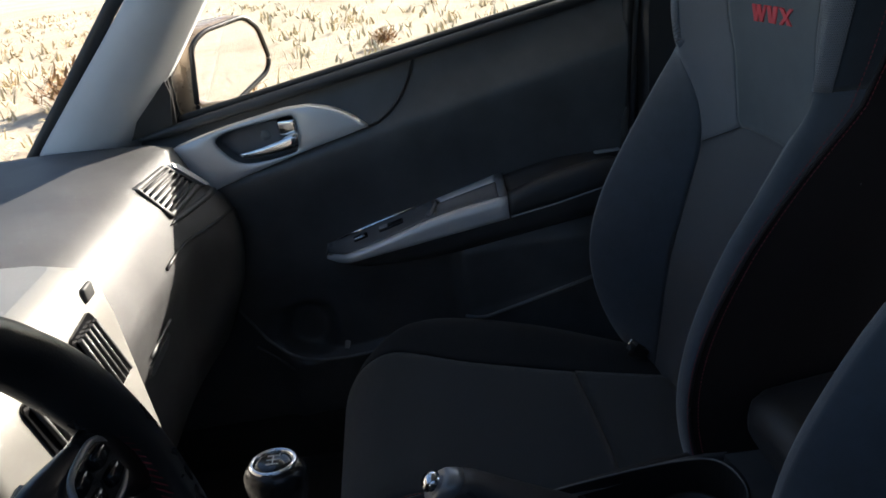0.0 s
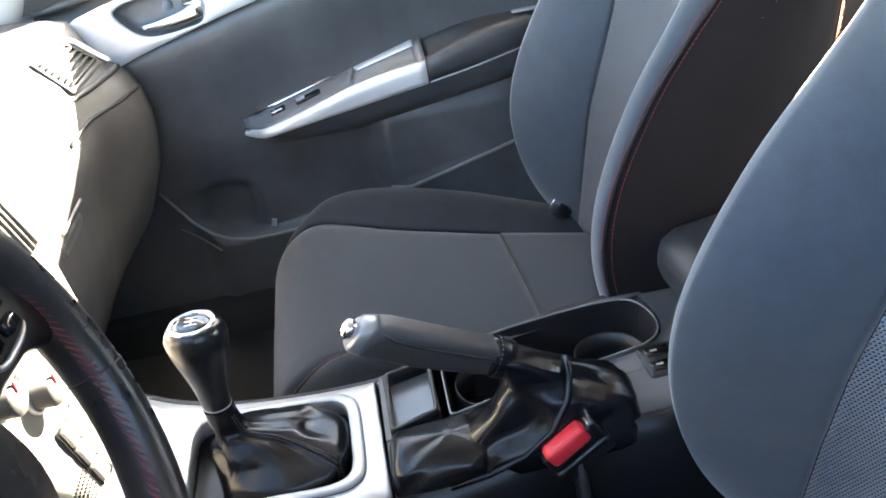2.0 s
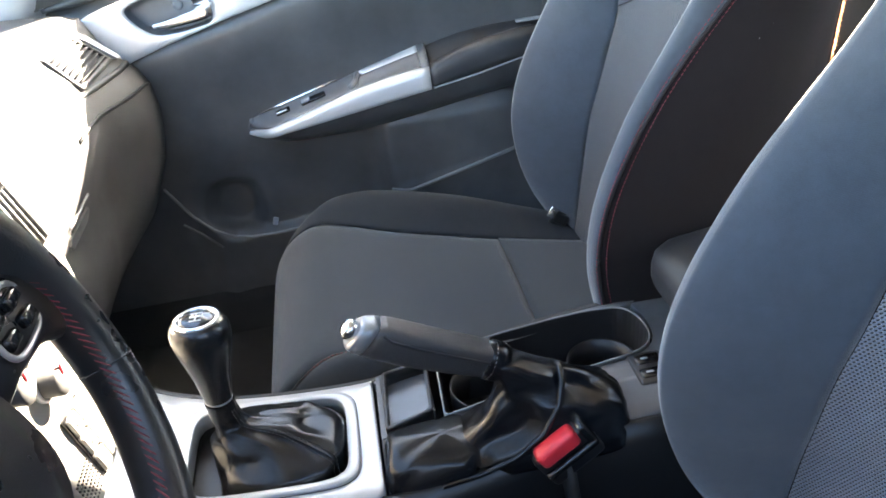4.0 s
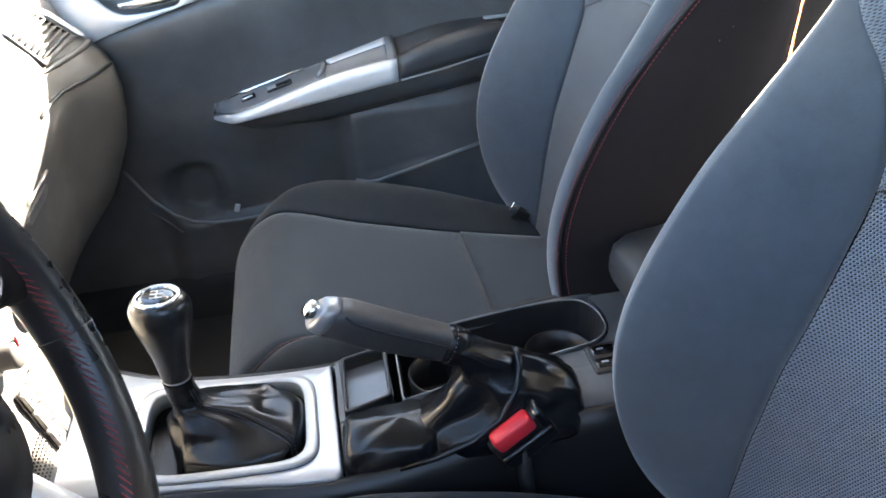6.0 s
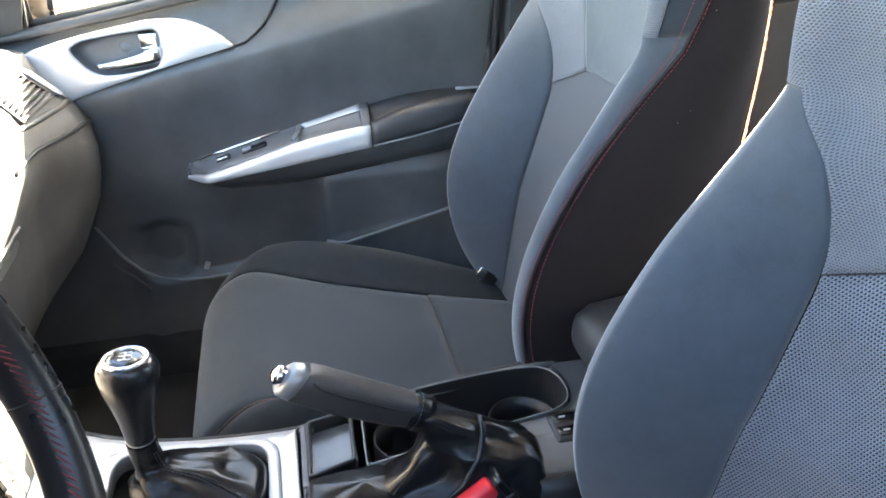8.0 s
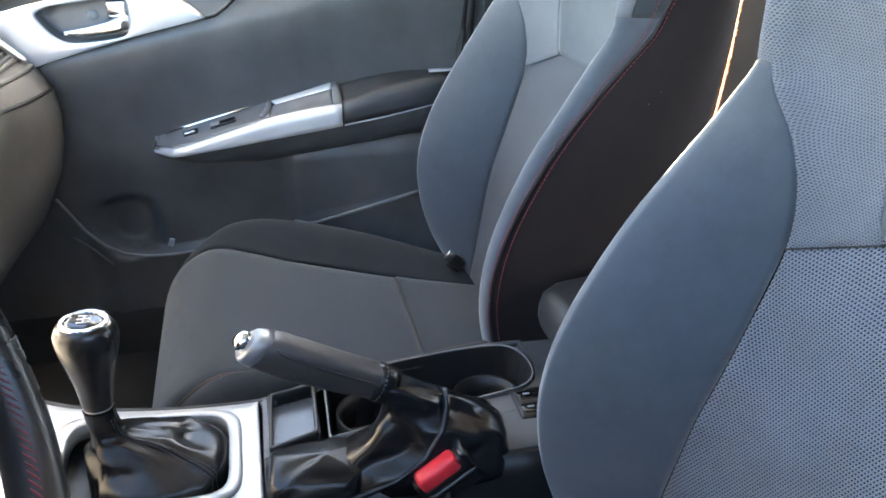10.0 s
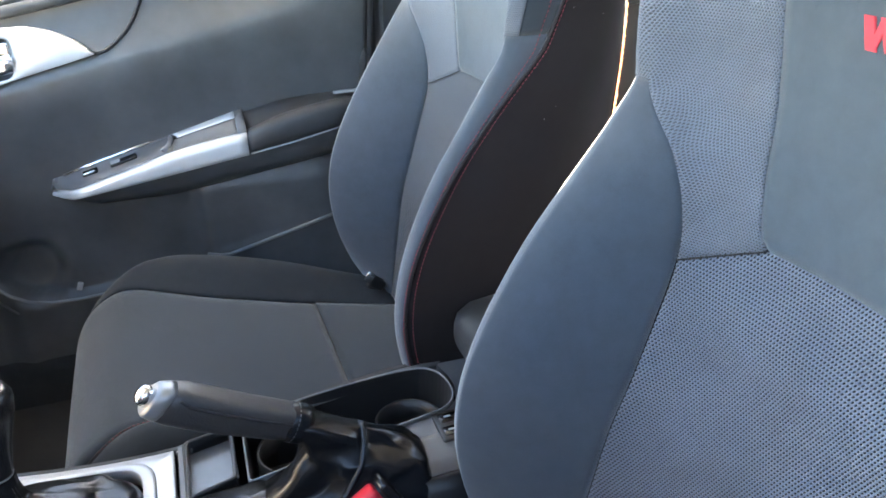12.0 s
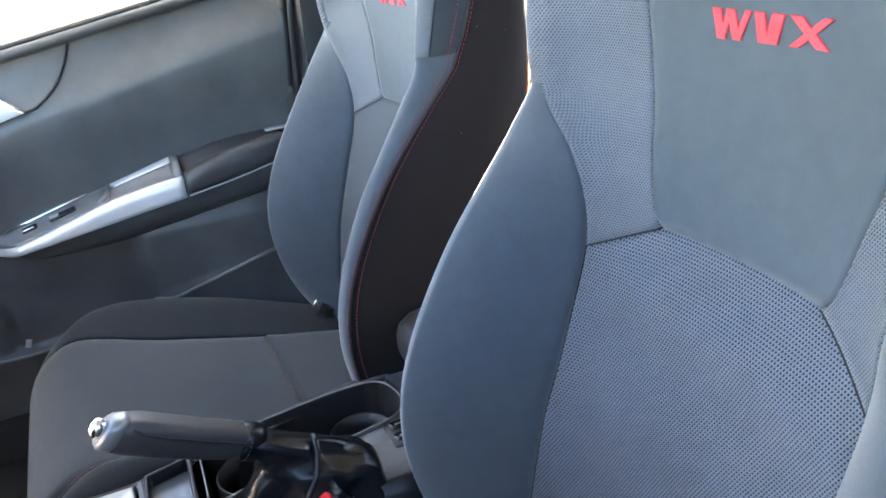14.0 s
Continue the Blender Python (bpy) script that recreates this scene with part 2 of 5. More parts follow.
def shell(fn, nu, nv, thick=0.006, tuck=0.0, flip=False, shift=(0, 0, 0), core=None):
    """A padded sheet over fn(u, v), with thickness and edges tucked in by some metres. core: a point on its inner side."""
    if core:
        a, b, c = [Vector(fn(*uv)) for uv in ((0.5, 0.5), (0.52, 0.5), (0.5, 0.52))]
        flip = (b - a).cross(c - a).dot(a - Vector(core)) < 0
    pts = [[Vector(fn(i / nu, j / nv)) for j in range(nv + 1)] for i in range(nu + 1)]
    sh = Vector(shift)
    outer, inner = [], []
    for i in range(nu + 1):
        for j in range(nv + 1):
            du = pts[min(i + 1, nu)][j] - pts[max(i - 1, 0)][j]
            dv = pts[i][min(j + 1, nv)] - pts[i][max(j - 1, 0)]
            nm = du.cross(dv)
            nm = nm.normalized() if nm.length > 1e-12 else Vector((0, 0, 1))
            if flip:
                nm = -nm
            e = min(i, j, nu - i, nv - j)
            t = tuck * (1.0 if e == 0 else 0.35 if e == 1 else 0.08 if e == 2 else 0.0)
            outer.append(pts[i][j] - nm * t + sh)
            inner.append(pts[i][j] - nm * (thick + t) + sh)
    w = nv + 1
    n0 = len(outer)
    faces = []
    for i in range(nu):
        for j in range(nv):
            q = [i * w + j, (i + 1) * w + j, (i + 1) * w + j + 1, i * w + j + 1]
            faces.append(q if not flip else q[::-1])
            q2 = [n0 + k for k in q]
            faces.append(q2[::-1] if not flip else q2)
    rim = [i * w for i in range(nu)] + [nu * w + j for j in range(nv)] + [i * w + nv for i in range(nu, 0, -1)] + [j for j in range(nv, 0, -1)]
    for k in range(len(rim)):
        a, b = rim[k], rim[(k + 1) % len(rim)]
        q = [a, a + n0, b + n0, b]
        faces.append(q if not flip else q[::-1])
    return mesh_from("sheet", outer + inner, faces)


def loft(rings, closed=True, caps=True):
    """A skin over rings of equal length."""
    m = len(rings[0])
    verts = [v for r in rings for v in r]
    faces = []
    for i in range(len(rings) - 1):
        for j in range(m if closed else m - 1):
            k = (j + 1) % m
            faces.append([i * m + j, i * m + k, (i + 1) * m + k, (i + 1) * m + j])
    if caps and closed:
        faces.append(list(range(m))[::-1])
        faces.append([(len(rings) - 1) * m + j for j in range(m)])
    bm = bmesh.new()
    vs = [bm.verts.new(tuple(v)) for v in verts]
    for f in faces:
        try:
            bm.faces.new([vs[k] for k in f])
        except ValueError:
            pass
    for f in bm.faces:
        f.smooth = len(f.verts) <= 4
    return bm


def tube(points, radius, n=10, squash=1.0, up=(0, 0, 1)):
    """A round bar along points; radius is a number or one for each point."""
    pts = [Vector(p) for p in points]
    rings = []
    for i, p in enumerate(pts):
        d = (pts[min(i + 1, len(pts) - 1)] - pts[max(i - 1, 0)]).normalized()
        a = d.cross(Vector(up))
        if a.length < 1e-4:
            a = d.cross(Vector((1, 0, 0)))
        a.normalize()
        b = a.cross(d)
        r = radius[i] if isinstance(radius, (list, tuple)) else radius
        rings.append([p + a * r * math.cos(k * math.tau / n) + b * r * squash * math.sin(k * math.tau / n) for k in range(n)])
    return loft(rings)


def rbox(size, at=(0, 0, 0), bevel=0.004, segs=2, turn=None):
    """A box with rounded edges."""
    bm = bmesh.new()
    bmesh.ops.create_cube(bm, size=1.0)
    bmesh.ops.scale(bm, vec=size, verts=bm.verts)
    if bevel:
        bmesh.ops.bevel(bm, geom=bm.edges[:], offset=bevel, segments=segs, affect="EDGES", profile=0.5)
    m = Matrix.Translation(at)
    if turn:
        m = m @ Euler([radians(a) for a in turn]).to_matrix().to_4x4()
    bmesh.ops.transform(bm, matrix=m, verts=bm.verts)
    for f in bm.faces:
        f.smooth = segs > 1
    return bm


def prism(outline, place, depth, bevel=0.0015, segs=2):
    """A plate with the outline (a, b), thickened by depth; place(a, b, c) gives the world point."""
    bm = bmesh.new()
    top = [bm.verts.new(place(a, b, 0.0)) for a, b in outline]
    low = [bm.verts.new(place(a, b, depth)) for a, b in outline]
    face = bm.faces.new(top)
    bm.faces.new(low[::-1])
    for k in range(len(top)):
        j = (k + 1) % len(top)
        bm.faces.new([top[k], low[k], low[j], top[j]])
    if bevel:
        bmesh.ops.bevel(bm, geom=list(face.edges), offset=bevel, segments=segs, affect="EDGES")
    return bm


def rounded(corners, r, n=5):
    """An outline with its corners rounded."""
    out = []
    m = len(corners)
    for i in range(m):
        p, a, b = Vector(corners[i]), Vector(corners[i - 1]), Vector(corners[(i + 1) % m])
        rr = r[i] if isinstance(r, (list, tuple)) else r
        if rr <= 0:
            out.append(tuple(p))
            continue
        da, db = (a - p), (b - p)
        ra, rb = min(rr, da.length * 0.49), min(rr, db.length * 0.49)
        s, e = p + da.normalized() * ra, p + db.normalized() * rb
        for k in range(n + 1):
            t = k / n
            out.append(tuple(s * (1 - t) ** 2 + p * 2 * t * (1 - t) + e * t * t))
    return out


def ring_plate(outer, inner, place, depth):
    """A flat frame between two outlines of equal length."""
    bm = bmesh.new()
    m = len(outer)
    rows = [[bm.verts.new(place(a, b, c)) for a, b in line] for line, c in ((outer, depth), (outer, 0.0015), ([(o[0] * 0.93 + i[0] * 0.07, o[1] * 0.93 + i[1] * 0.07) for o, i in zip(outer, inner)], 0.0),
                                                                            ([(o[0] * 0.07 + i[0] * 0.93, o[1] * 0.07 + i[1] * 0.93) for o, i in zip(outer, inner)], 0.0), (inner, 0.0015), (inner, depth))]
    for r in range(len(rows)):
        s = (r + 1) % len(rows)
        for k in range(m):
            j = (k + 1) % m
            bm.faces.new([rows[r][k], rows[r][j], rows[s][j], rows[s][k]])
    for f in bm.faces:
        f.smooth = True
    return bm


def stitches(points, length, gap, radius, material, parent, name="stitching", label=""):
    """A row of short thread stitches along a line."""
    pts = [Vector(p) for p in points]
    dist = [0.0]
    for a, b in zip(pts, pts[1:]):
        dist.append(dist[-1] + (b - a).length)

    def at(s):
        s = min(max(s, 0.0), dist[-1])
        k = max(i for i in range(len(dist) - 1) if dist[i] <= s)
        return pts[k].lerp(pts[k + 1], (s - dist[k]) / max(1e-9, dist[k + 1] - dist[k]))

    verts, faces = [], []
    s = 0.0
    while s + length < dist[-1]:
        a, b = at(s), at(s + length)
        d = (b - a).normalized()
        p = d.cross(Vector((0, 1, 0)))
        p = p.normalized() if p.length > 1e-4 else Vector((1, 0, 0))
        q = p.cross(d)
        k0 = len(verts)
        for c, r in ((a, 0.4), (a.lerp(b, 0.25), 1.0), (a.lerp(b, 0.75), 1.0), (b, 0.4)):
            for g in range(4):
                verts.append(c + (p * math.cos(g * math.tau / 4) + q * math.sin(g * math.tau / 4)) * radius * r)
        for i in range(3):
            for g in range(4):
                h = (g + 1) % 4
                faces.append([k0 + i * 4 + g, k0 + i * 4 + h, k0 + i * 4 + 4 + h, k0 + i * 4 + 4 + g])
        faces.append([k0 + g for g in (3, 2, 1, 0)])
        faces.append([k0 + 12 + g for g in range(4)])
        s += length + gap
    return part(name, mesh_from(name, verts, faces), material, parent, label)

# ---- ground outside ----
me = bpy.data.meshes.new("ground")
bm = bmesh.new()
bmesh.ops.create_grid(bm, x_segments=90, y_segments=90, size=1.0)
for v in bm.verts:
    r = max(abs(v.co.x), abs(v.co.y))
    k = 6.0 * r + 900.0 * max(0.0, r - 0.25) ** 3
    v.co.x, v.co.y = (v.co.x / r * k, v.co.y / r * k) if r > 1e-6 else (0, 0)
    far = step(1.6, 4.0, math.hypot(v.co.x, v.co.y))
    v.co.z = -0.34 + far * (0.06 * noise.noise(v.co * 0.5) + 0.25 * noise.noise(v.co * 0.07))
bm.to_mesh(me)
bm.free()
tagged(part("ground", me, "ground"), "dry stony ground with pale straw grass", "ground", kind="structure")


def grass_field():
    """Dry grass on the passenger side, as blades in clumps."""
    rng = random.Random(4)
    verts, faces = [], []
    for k in range(2600):
        cx, cy = rng.uniform(-22, 9), rng.uniform(1.6, 24)
        for b in range(rng.randint(4, 9)):
            x, y = cx + rng.gauss(0, 0.07), cy + rng.gauss(0, 0.07)
            h, lean, a = rng.uniform(0.04, 0.17), rng.uniform(0.03, 0.2), rng.uniform(0, math.tau)
            w = rng.uniform(0.004, 0.011) * (1 + cy * 0.08)
            c, s = math.cos(a), math.sin(a)
            z0 = -0.36
            i = len(verts)
            verts += [(x - s * w, y + c * w, z0), (x + s * w, y - c * w, z0),
                      (x + c * lean * 0.4 + s * w * 0.7, y + s * lean * 0.4 - c * w * 0.7, z0 + h * 0.6),
                      (x + c * lean * 0.4 - s * w * 0.7, y + s * lean * 0.4 + c * w * 0.7, z0 + h * 0.6),
                      (x + c * lean, y + s * lean, z0 + h)]
            faces += [[i, i + 1, i + 2, i + 3], [i + 3, i + 2, i + 4]]
    return mesh_from("grass", verts, faces, False)


tagged(part("dry_grass", grass_field(), "grass"), "pale dry grass tufts on the ground beside the car", "grass", kind="stuff")


def shrub(at, size, seed):
    rng = random.Random(seed)
    verts, faces = [], []
    for k in range(420):
        d = Vector((rng.gauss(0, 1), rng.gauss(0, 1), abs(rng.gauss(0, 0.9)) + 0.1)).normalized()
        p = d * size * rng.uniform(0.35, 1.0)
        p.z *= 0.8
        q = p + Vector((rng.uniform(-1, 1), rng.uniform(-1, 1), rng.uniform(-0.2, 1))) * size * 0.28
        w = d.cross(Vector((0.3, 0.2, 1))).normalized() * size * rng.uniform(0.015, 0.05)
        i = len(verts)
        verts += [p - w, p + w, q + w * 0.6, q - w * 0.6]
        faces.append([i, i + 1, i + 2, i + 3])
    for k in range(14):
        a = rng.uniform(0, math.tau)
        tip = Vector((math.cos(a) * size * 0.7, math.sin(a) * size * 0.7, size * rng.uniform(0.3, 0.8)))
        w = Vector((-math.sin(a), math.cos(a), 0)) * size * 0.02
        i = len(verts)
        verts += [-w, w, tip + w * 0.4, tip - w * 0.4]
        faces.append([i, i + 1, i + 2, i + 3])
    ob = part("dry_shrub", mesh_from("shrub", verts, faces, False), "shrub")
    ob.location = at
    return tagged(ob, "rust-brown dry shrub on the ground beside the car", "shrub", "dry shrubs")


for k, (sx, sy, ss) in enumerate([(-1.3, 6.4, 0.38), (0.75, 6.6, 0.20), (-0.2, 6.2, 0.16), (-3.1, 7.8, 0.5), (-5.5, 5.5, 0.5), (0.1, 9.0, 0.22), (-2.0, 4.2, 0.3)]):
    shrub((sx, sy, -0.36), ss, 20 + k)

# ---- car body as the closed place around the camera ----


def sill_line(x):
    return 0.713 + 0.166 * x


ROOF = [(-0.1, 1.20), (0.4, 1.31), (1.0, 1.39), (1.7, 1.40), (2.3, 1.34)]


def roof_z(x):
    return curve(ROOF, x)


tagged(part("underbody", rbox((3.6, 1.5, 0.3), (0.75, 0, -0.165), 0.03), "black"), "black car underbody standing on the ground", "car body", kind="structure")
tagged(part("floor", rbox((3.1, 1.44, 0.016), (0.7, 0, -0.004), 0.0, 1), "carpet"), "black carpeted car floor", "floor", kind="structure")
rings = []
for x in (-0.06, 0.2, 0.6, 1.0, 1.4, 1.8, 2.3):
    z = roof_z(x)
    sec = [(-0.62, -0.06), (-0.5, -0.015), (-0.25, 0.01), (0.0, 0.015), (0.25, 0.01), (0.5, -0.015), (0.62, -0.06)]
    rings.append([(x, y, z + d) for y, d in sec] + [(x, y * 1.02, z + d + 0.05) for y, d in sec[::-1]])
tagged(part("ceiling", loft(rings), "headliner"), "pale cloth headliner under the car roof", "headliner", kind="structure")


def wall_side(side):
    """Side of the body behind the front door: pillars, rear door lining, roof rail."""
    s = side
    rail = tube([(x, s * 0.655, roof_z(x) - 0.055) for x in (-0.1, 0.2, 0.6, 1.0, 1.4, 1.9, 2.3)], 0.05, 10)
    nm = "wall_right" if s > 0 else "wall_left"
    w = tagged(part(nm, rail, "pillar"), "grey body side with roof rail and pillars", "body side", kind="structure")
    place = lambda y: (lambda a, b, c: (a, s * (y + c), b))
    # The cover reaches further back than needed, to shade the steering wheel hub.
    part("pillar_cover", prism(rounded([(0.585, 0.0), (0.76, 0.0), (0.79, 0.76), (0.89, 1.34), (0.69, 1.34), (0.60, 0.76)], 0.01), place(0.668), 0.08, 0.012, 3), "pad", w, "dark grey pillar cover")
    part("door_jamb", prism([(0.56, 0.0), (0.72, 0.0), (0.74, 0.76), (0.82, 1.35), (0.665, 1.35), (0.572, 0.78)], place(0.728), 0.04, 0.002), "pad", w, "dark grey door jamb")
    part("door_lining", prism([(0.685, 0.0), (1.75, 0.0), (1.75, 0.98), (1.2, 0.885), (0.685, 0.80)], place(0.685), 0.06), "pad", w, "dark rear door lining")
    part("rear_pillar", prism([(1.75, 0.0), (2.34, 0.0), (2.34, 1.33), (1.6, 1.39), (1.72, 0.98)], place(0.66), 0.06), "pillar", w)
    part("rocker", rbox((1.0, 0.08, 0.12), (0.1, s * 0.71, 0.03), 0.02), "carpet", w)
    return w


right = wall_side(1)
wall_side(-1)
part("rear_armrest", rbox((0.42, 0.05, 0.028), (1.12, 0.655, 0.668), 0.012, 3, (0, -6, 0)), "pad", right, "brown-lit rear door armrest")
tagged(part("wall_rear", rbox((0.05, 1.4, 0.95), (2.33, 0, 0.46), 0.01), "dark_plastic"), "dark rear hatch lining below the rear window", "hatch", kind="structure")
tagged(part("wall_front", rbox((0.05, 1.44, 0.66), (-0.86, 0, 0.31), 0.01), "black"), "black firewall closing the footwells", "firewall", kind="structure")


# Added out of view: a dark slab that keeps low sky light off the cabin.
tagged(part("sky_blocker", rbox((2.6, 0.06, 1.40), (0.35, -1.30, 0.36), 0.01), "dark_plastic"), "added unseen dark screen that blocks low sky light on the driver side", "wall", kind="structure")


def pane(name, corners, label):
    bm = bmesh.new()
    a, b, c = [Vector(corners[k]) for k in (0, 1, 2)]
    nm = (b - a).cross(c - a).normalized() * 0.004
    top = [bm.verts.new(Vector(p)) for p in corners]
    low = [bm.verts.new(Vector(p) + nm) for p in corners]
    bm.faces.new(top)
    bm.faces.new(low[::-1])
    for k in range(len(top)):
        j = (k + 1) % len(top)
        bm.faces.new([top[k], low[k], low[j], top[j]])
    ob = part(name, bm, "glass")
    ob.visible_shadow = False
    return tagged(ob, label, "window", kind="structure")


pane("window_1", [(-0.86, -0.70, 0.68), (-0.86, 0.70, 0.68), (-0.10, 0.60, 1.18), (-0.10, -0.60, 1.18)], "clear windscreen glass above the dashboard")
pane("window_2", [(-0.16, 0.735, 0.68), (0.575, 0.735, 0.80), (0.66, 0.69, 1.18), (0.06, 0.69, 1.12)], "clear side window glass in the passenger door")

tagged(part("wall_kick", rbox((0.52, 0.03, 0.66), (-0.60, 0.705, 0.32), 0.01), "dark_plastic"), "black lining of the passenger footwell", "footwell lining", kind="structure")

# A-pillar with its pale trim, and the black corner of the window frame
for s in (1, -1):
    rings = []
    for t, (x, y, z, w) in zip(range(4), [(-0.40, 0.735, 0.60, 0.105), (-0.345, 0.728, 0.68, 0.100), (-0.165, 0.69, 0.88, 0.082), (0.06, 0.63, 1.14, 0.07)]):
        rings.append([(x + dx * w, s * (y + dy), z + dz) for dx, dy, dz in
                      [(-0.95, 0.0, -0.012), (-0.7, -0.035, -0.006), (-0.1, -0.05, 0), (0.5, -0.04, 0.004), (0.95, -0.008, 0.012), (0.95, 0.03, 0.012), (0.0, 0.035, 0), (-0.95, 0.03, -0.012)]])
    tagged(part("pillar_right" if s > 0 else "pillar_left", loft(rings), "pillar"), "pale grey windscreen pillar trim", "pillar trim", kind="structure")
    edge = tube([(-0.51, s * 0.74, 0.60), (-0.445, s * 0.735, 0.67), (-0.247, s * 0.70, 0.885), (0.0, s * 0.645, 1.14)], 0.012, 8)
    tagged(part("trim_right" if s > 0 else "trim_left", edge, "rubber"), "black rubber windscreen seal", "seal", kind="structure")

# ---- passenger door ----
door = thing("door_1", (0.2, 0.70, 0.0), "closed dark grey passenger door with silver trim", "door", kind="structure")


def dpart(name, me, material, label="", parent=None):
    ob = part(name, me, material, parent or door, label)
    if parent is None:
        ob.matrix_parent_inverse = Matrix.Translation((-0.2, -0.70, 0.0))
    return ob


LIP = [(-0.30, 0.60), (-0.19, 0.38), (-0.168, 0.334), (-0.15, 0.302), (-0.13, 0.270), (-0.10, 0.240), (-0.07, 0.221), (-0.035, 0.213), (0.01, 0.211), (0.06, 0.214), (0.12, 0.222), (0.2, 0.235)]


def crease(x):
    return 0.625 + 0.220 * (x - 0.12)


def door_y(x, z):
    t = z - crease(x)
    rise = 0.5 * (t + math.sqrt(t * t + 0.00012))
    y = 0.677 + 0.64 * rise - 0.9 * rise * rise + 0.018 * step(0.0, 0.16, -t)
    # knee bulge under the armrest, map pocket and bottle holder before it
    low = step(0.43, 0.375, z)
    y -= 0.020 * low * step(0.222, 0.252, x)
    y += 0.012 * step(0.40, 0.30, z) * step(0.235, 0.20, x) * step(-0.16, -0.05, x)
    r = math.hypot(x + 0.055, (z - 0.262) * 0.9)
    y += 0.022 * step(0.062, 0.030, r) + 0.008 * step(0.325, 0.300, z) * step(-0.15, -0.09, x) * step(0.02, -0.03, x)
    if x < 0.24:
        lip = curve(LIP, x)
        w = 0.003 + 0.012 * step(-0.06, -0.15, x)
        y -= 0.026 * step(lip + w, lip - w, z) * step(-0.135, -0.09, x)
    y -= 0.004 * step(0.267 + 0.16 * (x - 0.24), 0.249 + 0.16 * (x - 0.24), z) * step(0.22, 0.26, x)
    return y


def door_fn(u, v):
    x = -0.36 + u * (0.55 + 0.36)
    z = 0.03 + (sill_line(x) - 0.006 - 0.03) * v
    return (x + 0.022 * step(0.3, 0.78, z) * u, door_y(x, z), z)


dpart("door_card", shell(door_fn, 170, 170, 0.012, 0.0), "dark_plastic", "dark grey grained door card")
dpart("door_skin", rbox((0.92, 0.03, 0.72), (0.12, 0.775, 0.34), 0.01), "body", "painted outer door skin")
dpart("window_ledge", tube([(x, 0.714, sill_line(x) - 0.005) for x in (-0.27, -0.24, -0.2, 0.0, 0.2, 0.4, 0.575)], [0.003, 0.007, 0.009, 0.010, 0.010, 0.010, 0.010], 10), "pad", "soft black window ledge")
dpart("window_seal", tube([(x, 0.726, sill_line(x) + 0.007) for x in (-0.2, 0.0, 0.2, 0.4, 0.575)], 0.006, 8), "rubber", "black rubber window seal")
dpart("rear_seal", tube([(0.562, 0.70, 0.05), (0.557, 0.70, 0.30), (0.558, 0.70, 0.53), (0.577, 0.70, 0.78), (0.66, 0.655, 1.19)], 0.009, 8), "rubber", "black rubber door seal")
dpart("rear_edge", tube([(0.578, 0.712, 0.05), (0.573, 0.712, 0.30), (0.574, 0.712, 0.53), (0.594, 0.712, 0.78), (0.68, 0.66, 1.19)], 0.006, 8), "console", "grey edge of the door flange")
dpart("corner_cover", prism([(-0.285, 0.665), (-0.200, 0.680), (-0.196, 0.735), (-0.198, 0.785), (-0.240, 0.755)], lambda a, b, c: (a, 0.705 + c, b), 0.03, 0.006), "black", "black corner cover at the mirror foot")
dpart("front_frame", tube([(-0.196, 0.728, 0.672), (-0.204, 0.728, 0.735), (-0.196, 0.722, 0.790), (-0.148, 0.716, 0.845), (-0.098, 0.705, 0.892), (0.08, 0.66, 1.11)], 0.008, 8), "rubber", "black window frame")
dpart("panel_joint", tube([(x, door_y(x, z) - 0.0012, z) for x, z in [(0.120, 0.638), (0.138, 0.643), (0.155, 0.654), (0.172, 0.668), (0.186, 0.685), (0.198, 0.705), (0.208, 0.728), (0.213, 0.744)]], 0.0028, 6), "black", "dark joint between door panels")

TRIM = [(-0.218, 0.646), (-0.16, 0.661), (-0.097, 0.674), (-0.018, 0.687), (0.025, 0.688), (0.058, 0.680), (0.084, 0.667), (0.104, 0.652), (0.121, 0.638),
        (0.07, 0.628), (0.006, 0.613), (-0.097, 0.586), (-0.183, 0.560), (-0.195, 0.575), (-0.205, 0.607)]
RECESS = rounded([(-0.142, 0.652), (-0.120, 0.664), (-0.060, 0.672), (0.003, 0.678), (0.004, 0.650), (-0.003, 0.614), (-0.06, 0.6055), (-0.108, 0.606)], [0.016, 0.01, 0.01, 0.014, 0.01, 0.012, 0.02, 0.04], 6)


def spread(outline, n):
    """An outline as n points at even steps, from its leftmost point on."""
    k0 = min(range(len(outline)), key=lambda k: outline[k][0])
    pts = [Vector(p) for p in outline[k0:] + outline[:k0 + 1]]
    run = [0.0]
    for a, b in zip(pts, pts[1:]):
        run.append(run[-1] + (b - a).length)
    out = []
    for i in range(n):
        d = run[-1] * i / n
        k = max(j for j in range(len(run) - 1) if run[j] <= d)
        out.append(tuple(pts[k].lerp(pts[k + 1], (d - run[k]) / max(1e-9, run[k + 1] - run[k]))))
    return out


R_EDGE = spread(RECESS, 72)
# the plate's edge as seen from the recess, so that both outlines run alike
T_FINE = spread(TRIM, 720)
T_EDGE = []
for a, b in R_EDGE:
    ang = math.atan2((b - 0.640) * 1.6, a + 0.065)
    T_EDGE.append(min(T_FINE, key=lambda p: abs(math.remainder(math.atan2((p[1] - 0.640) * 1.6, p[0] + 0.065) - ang, math.tau))))
dpart("handle_trim", ring_plate(T_EDGE, R_EDGE, lambda a, b, c: (a, 0.6745 + c * 0.9, b), 0.028), "silver", "satin silver trim plate")
cup = bmesh.new()
rows = []
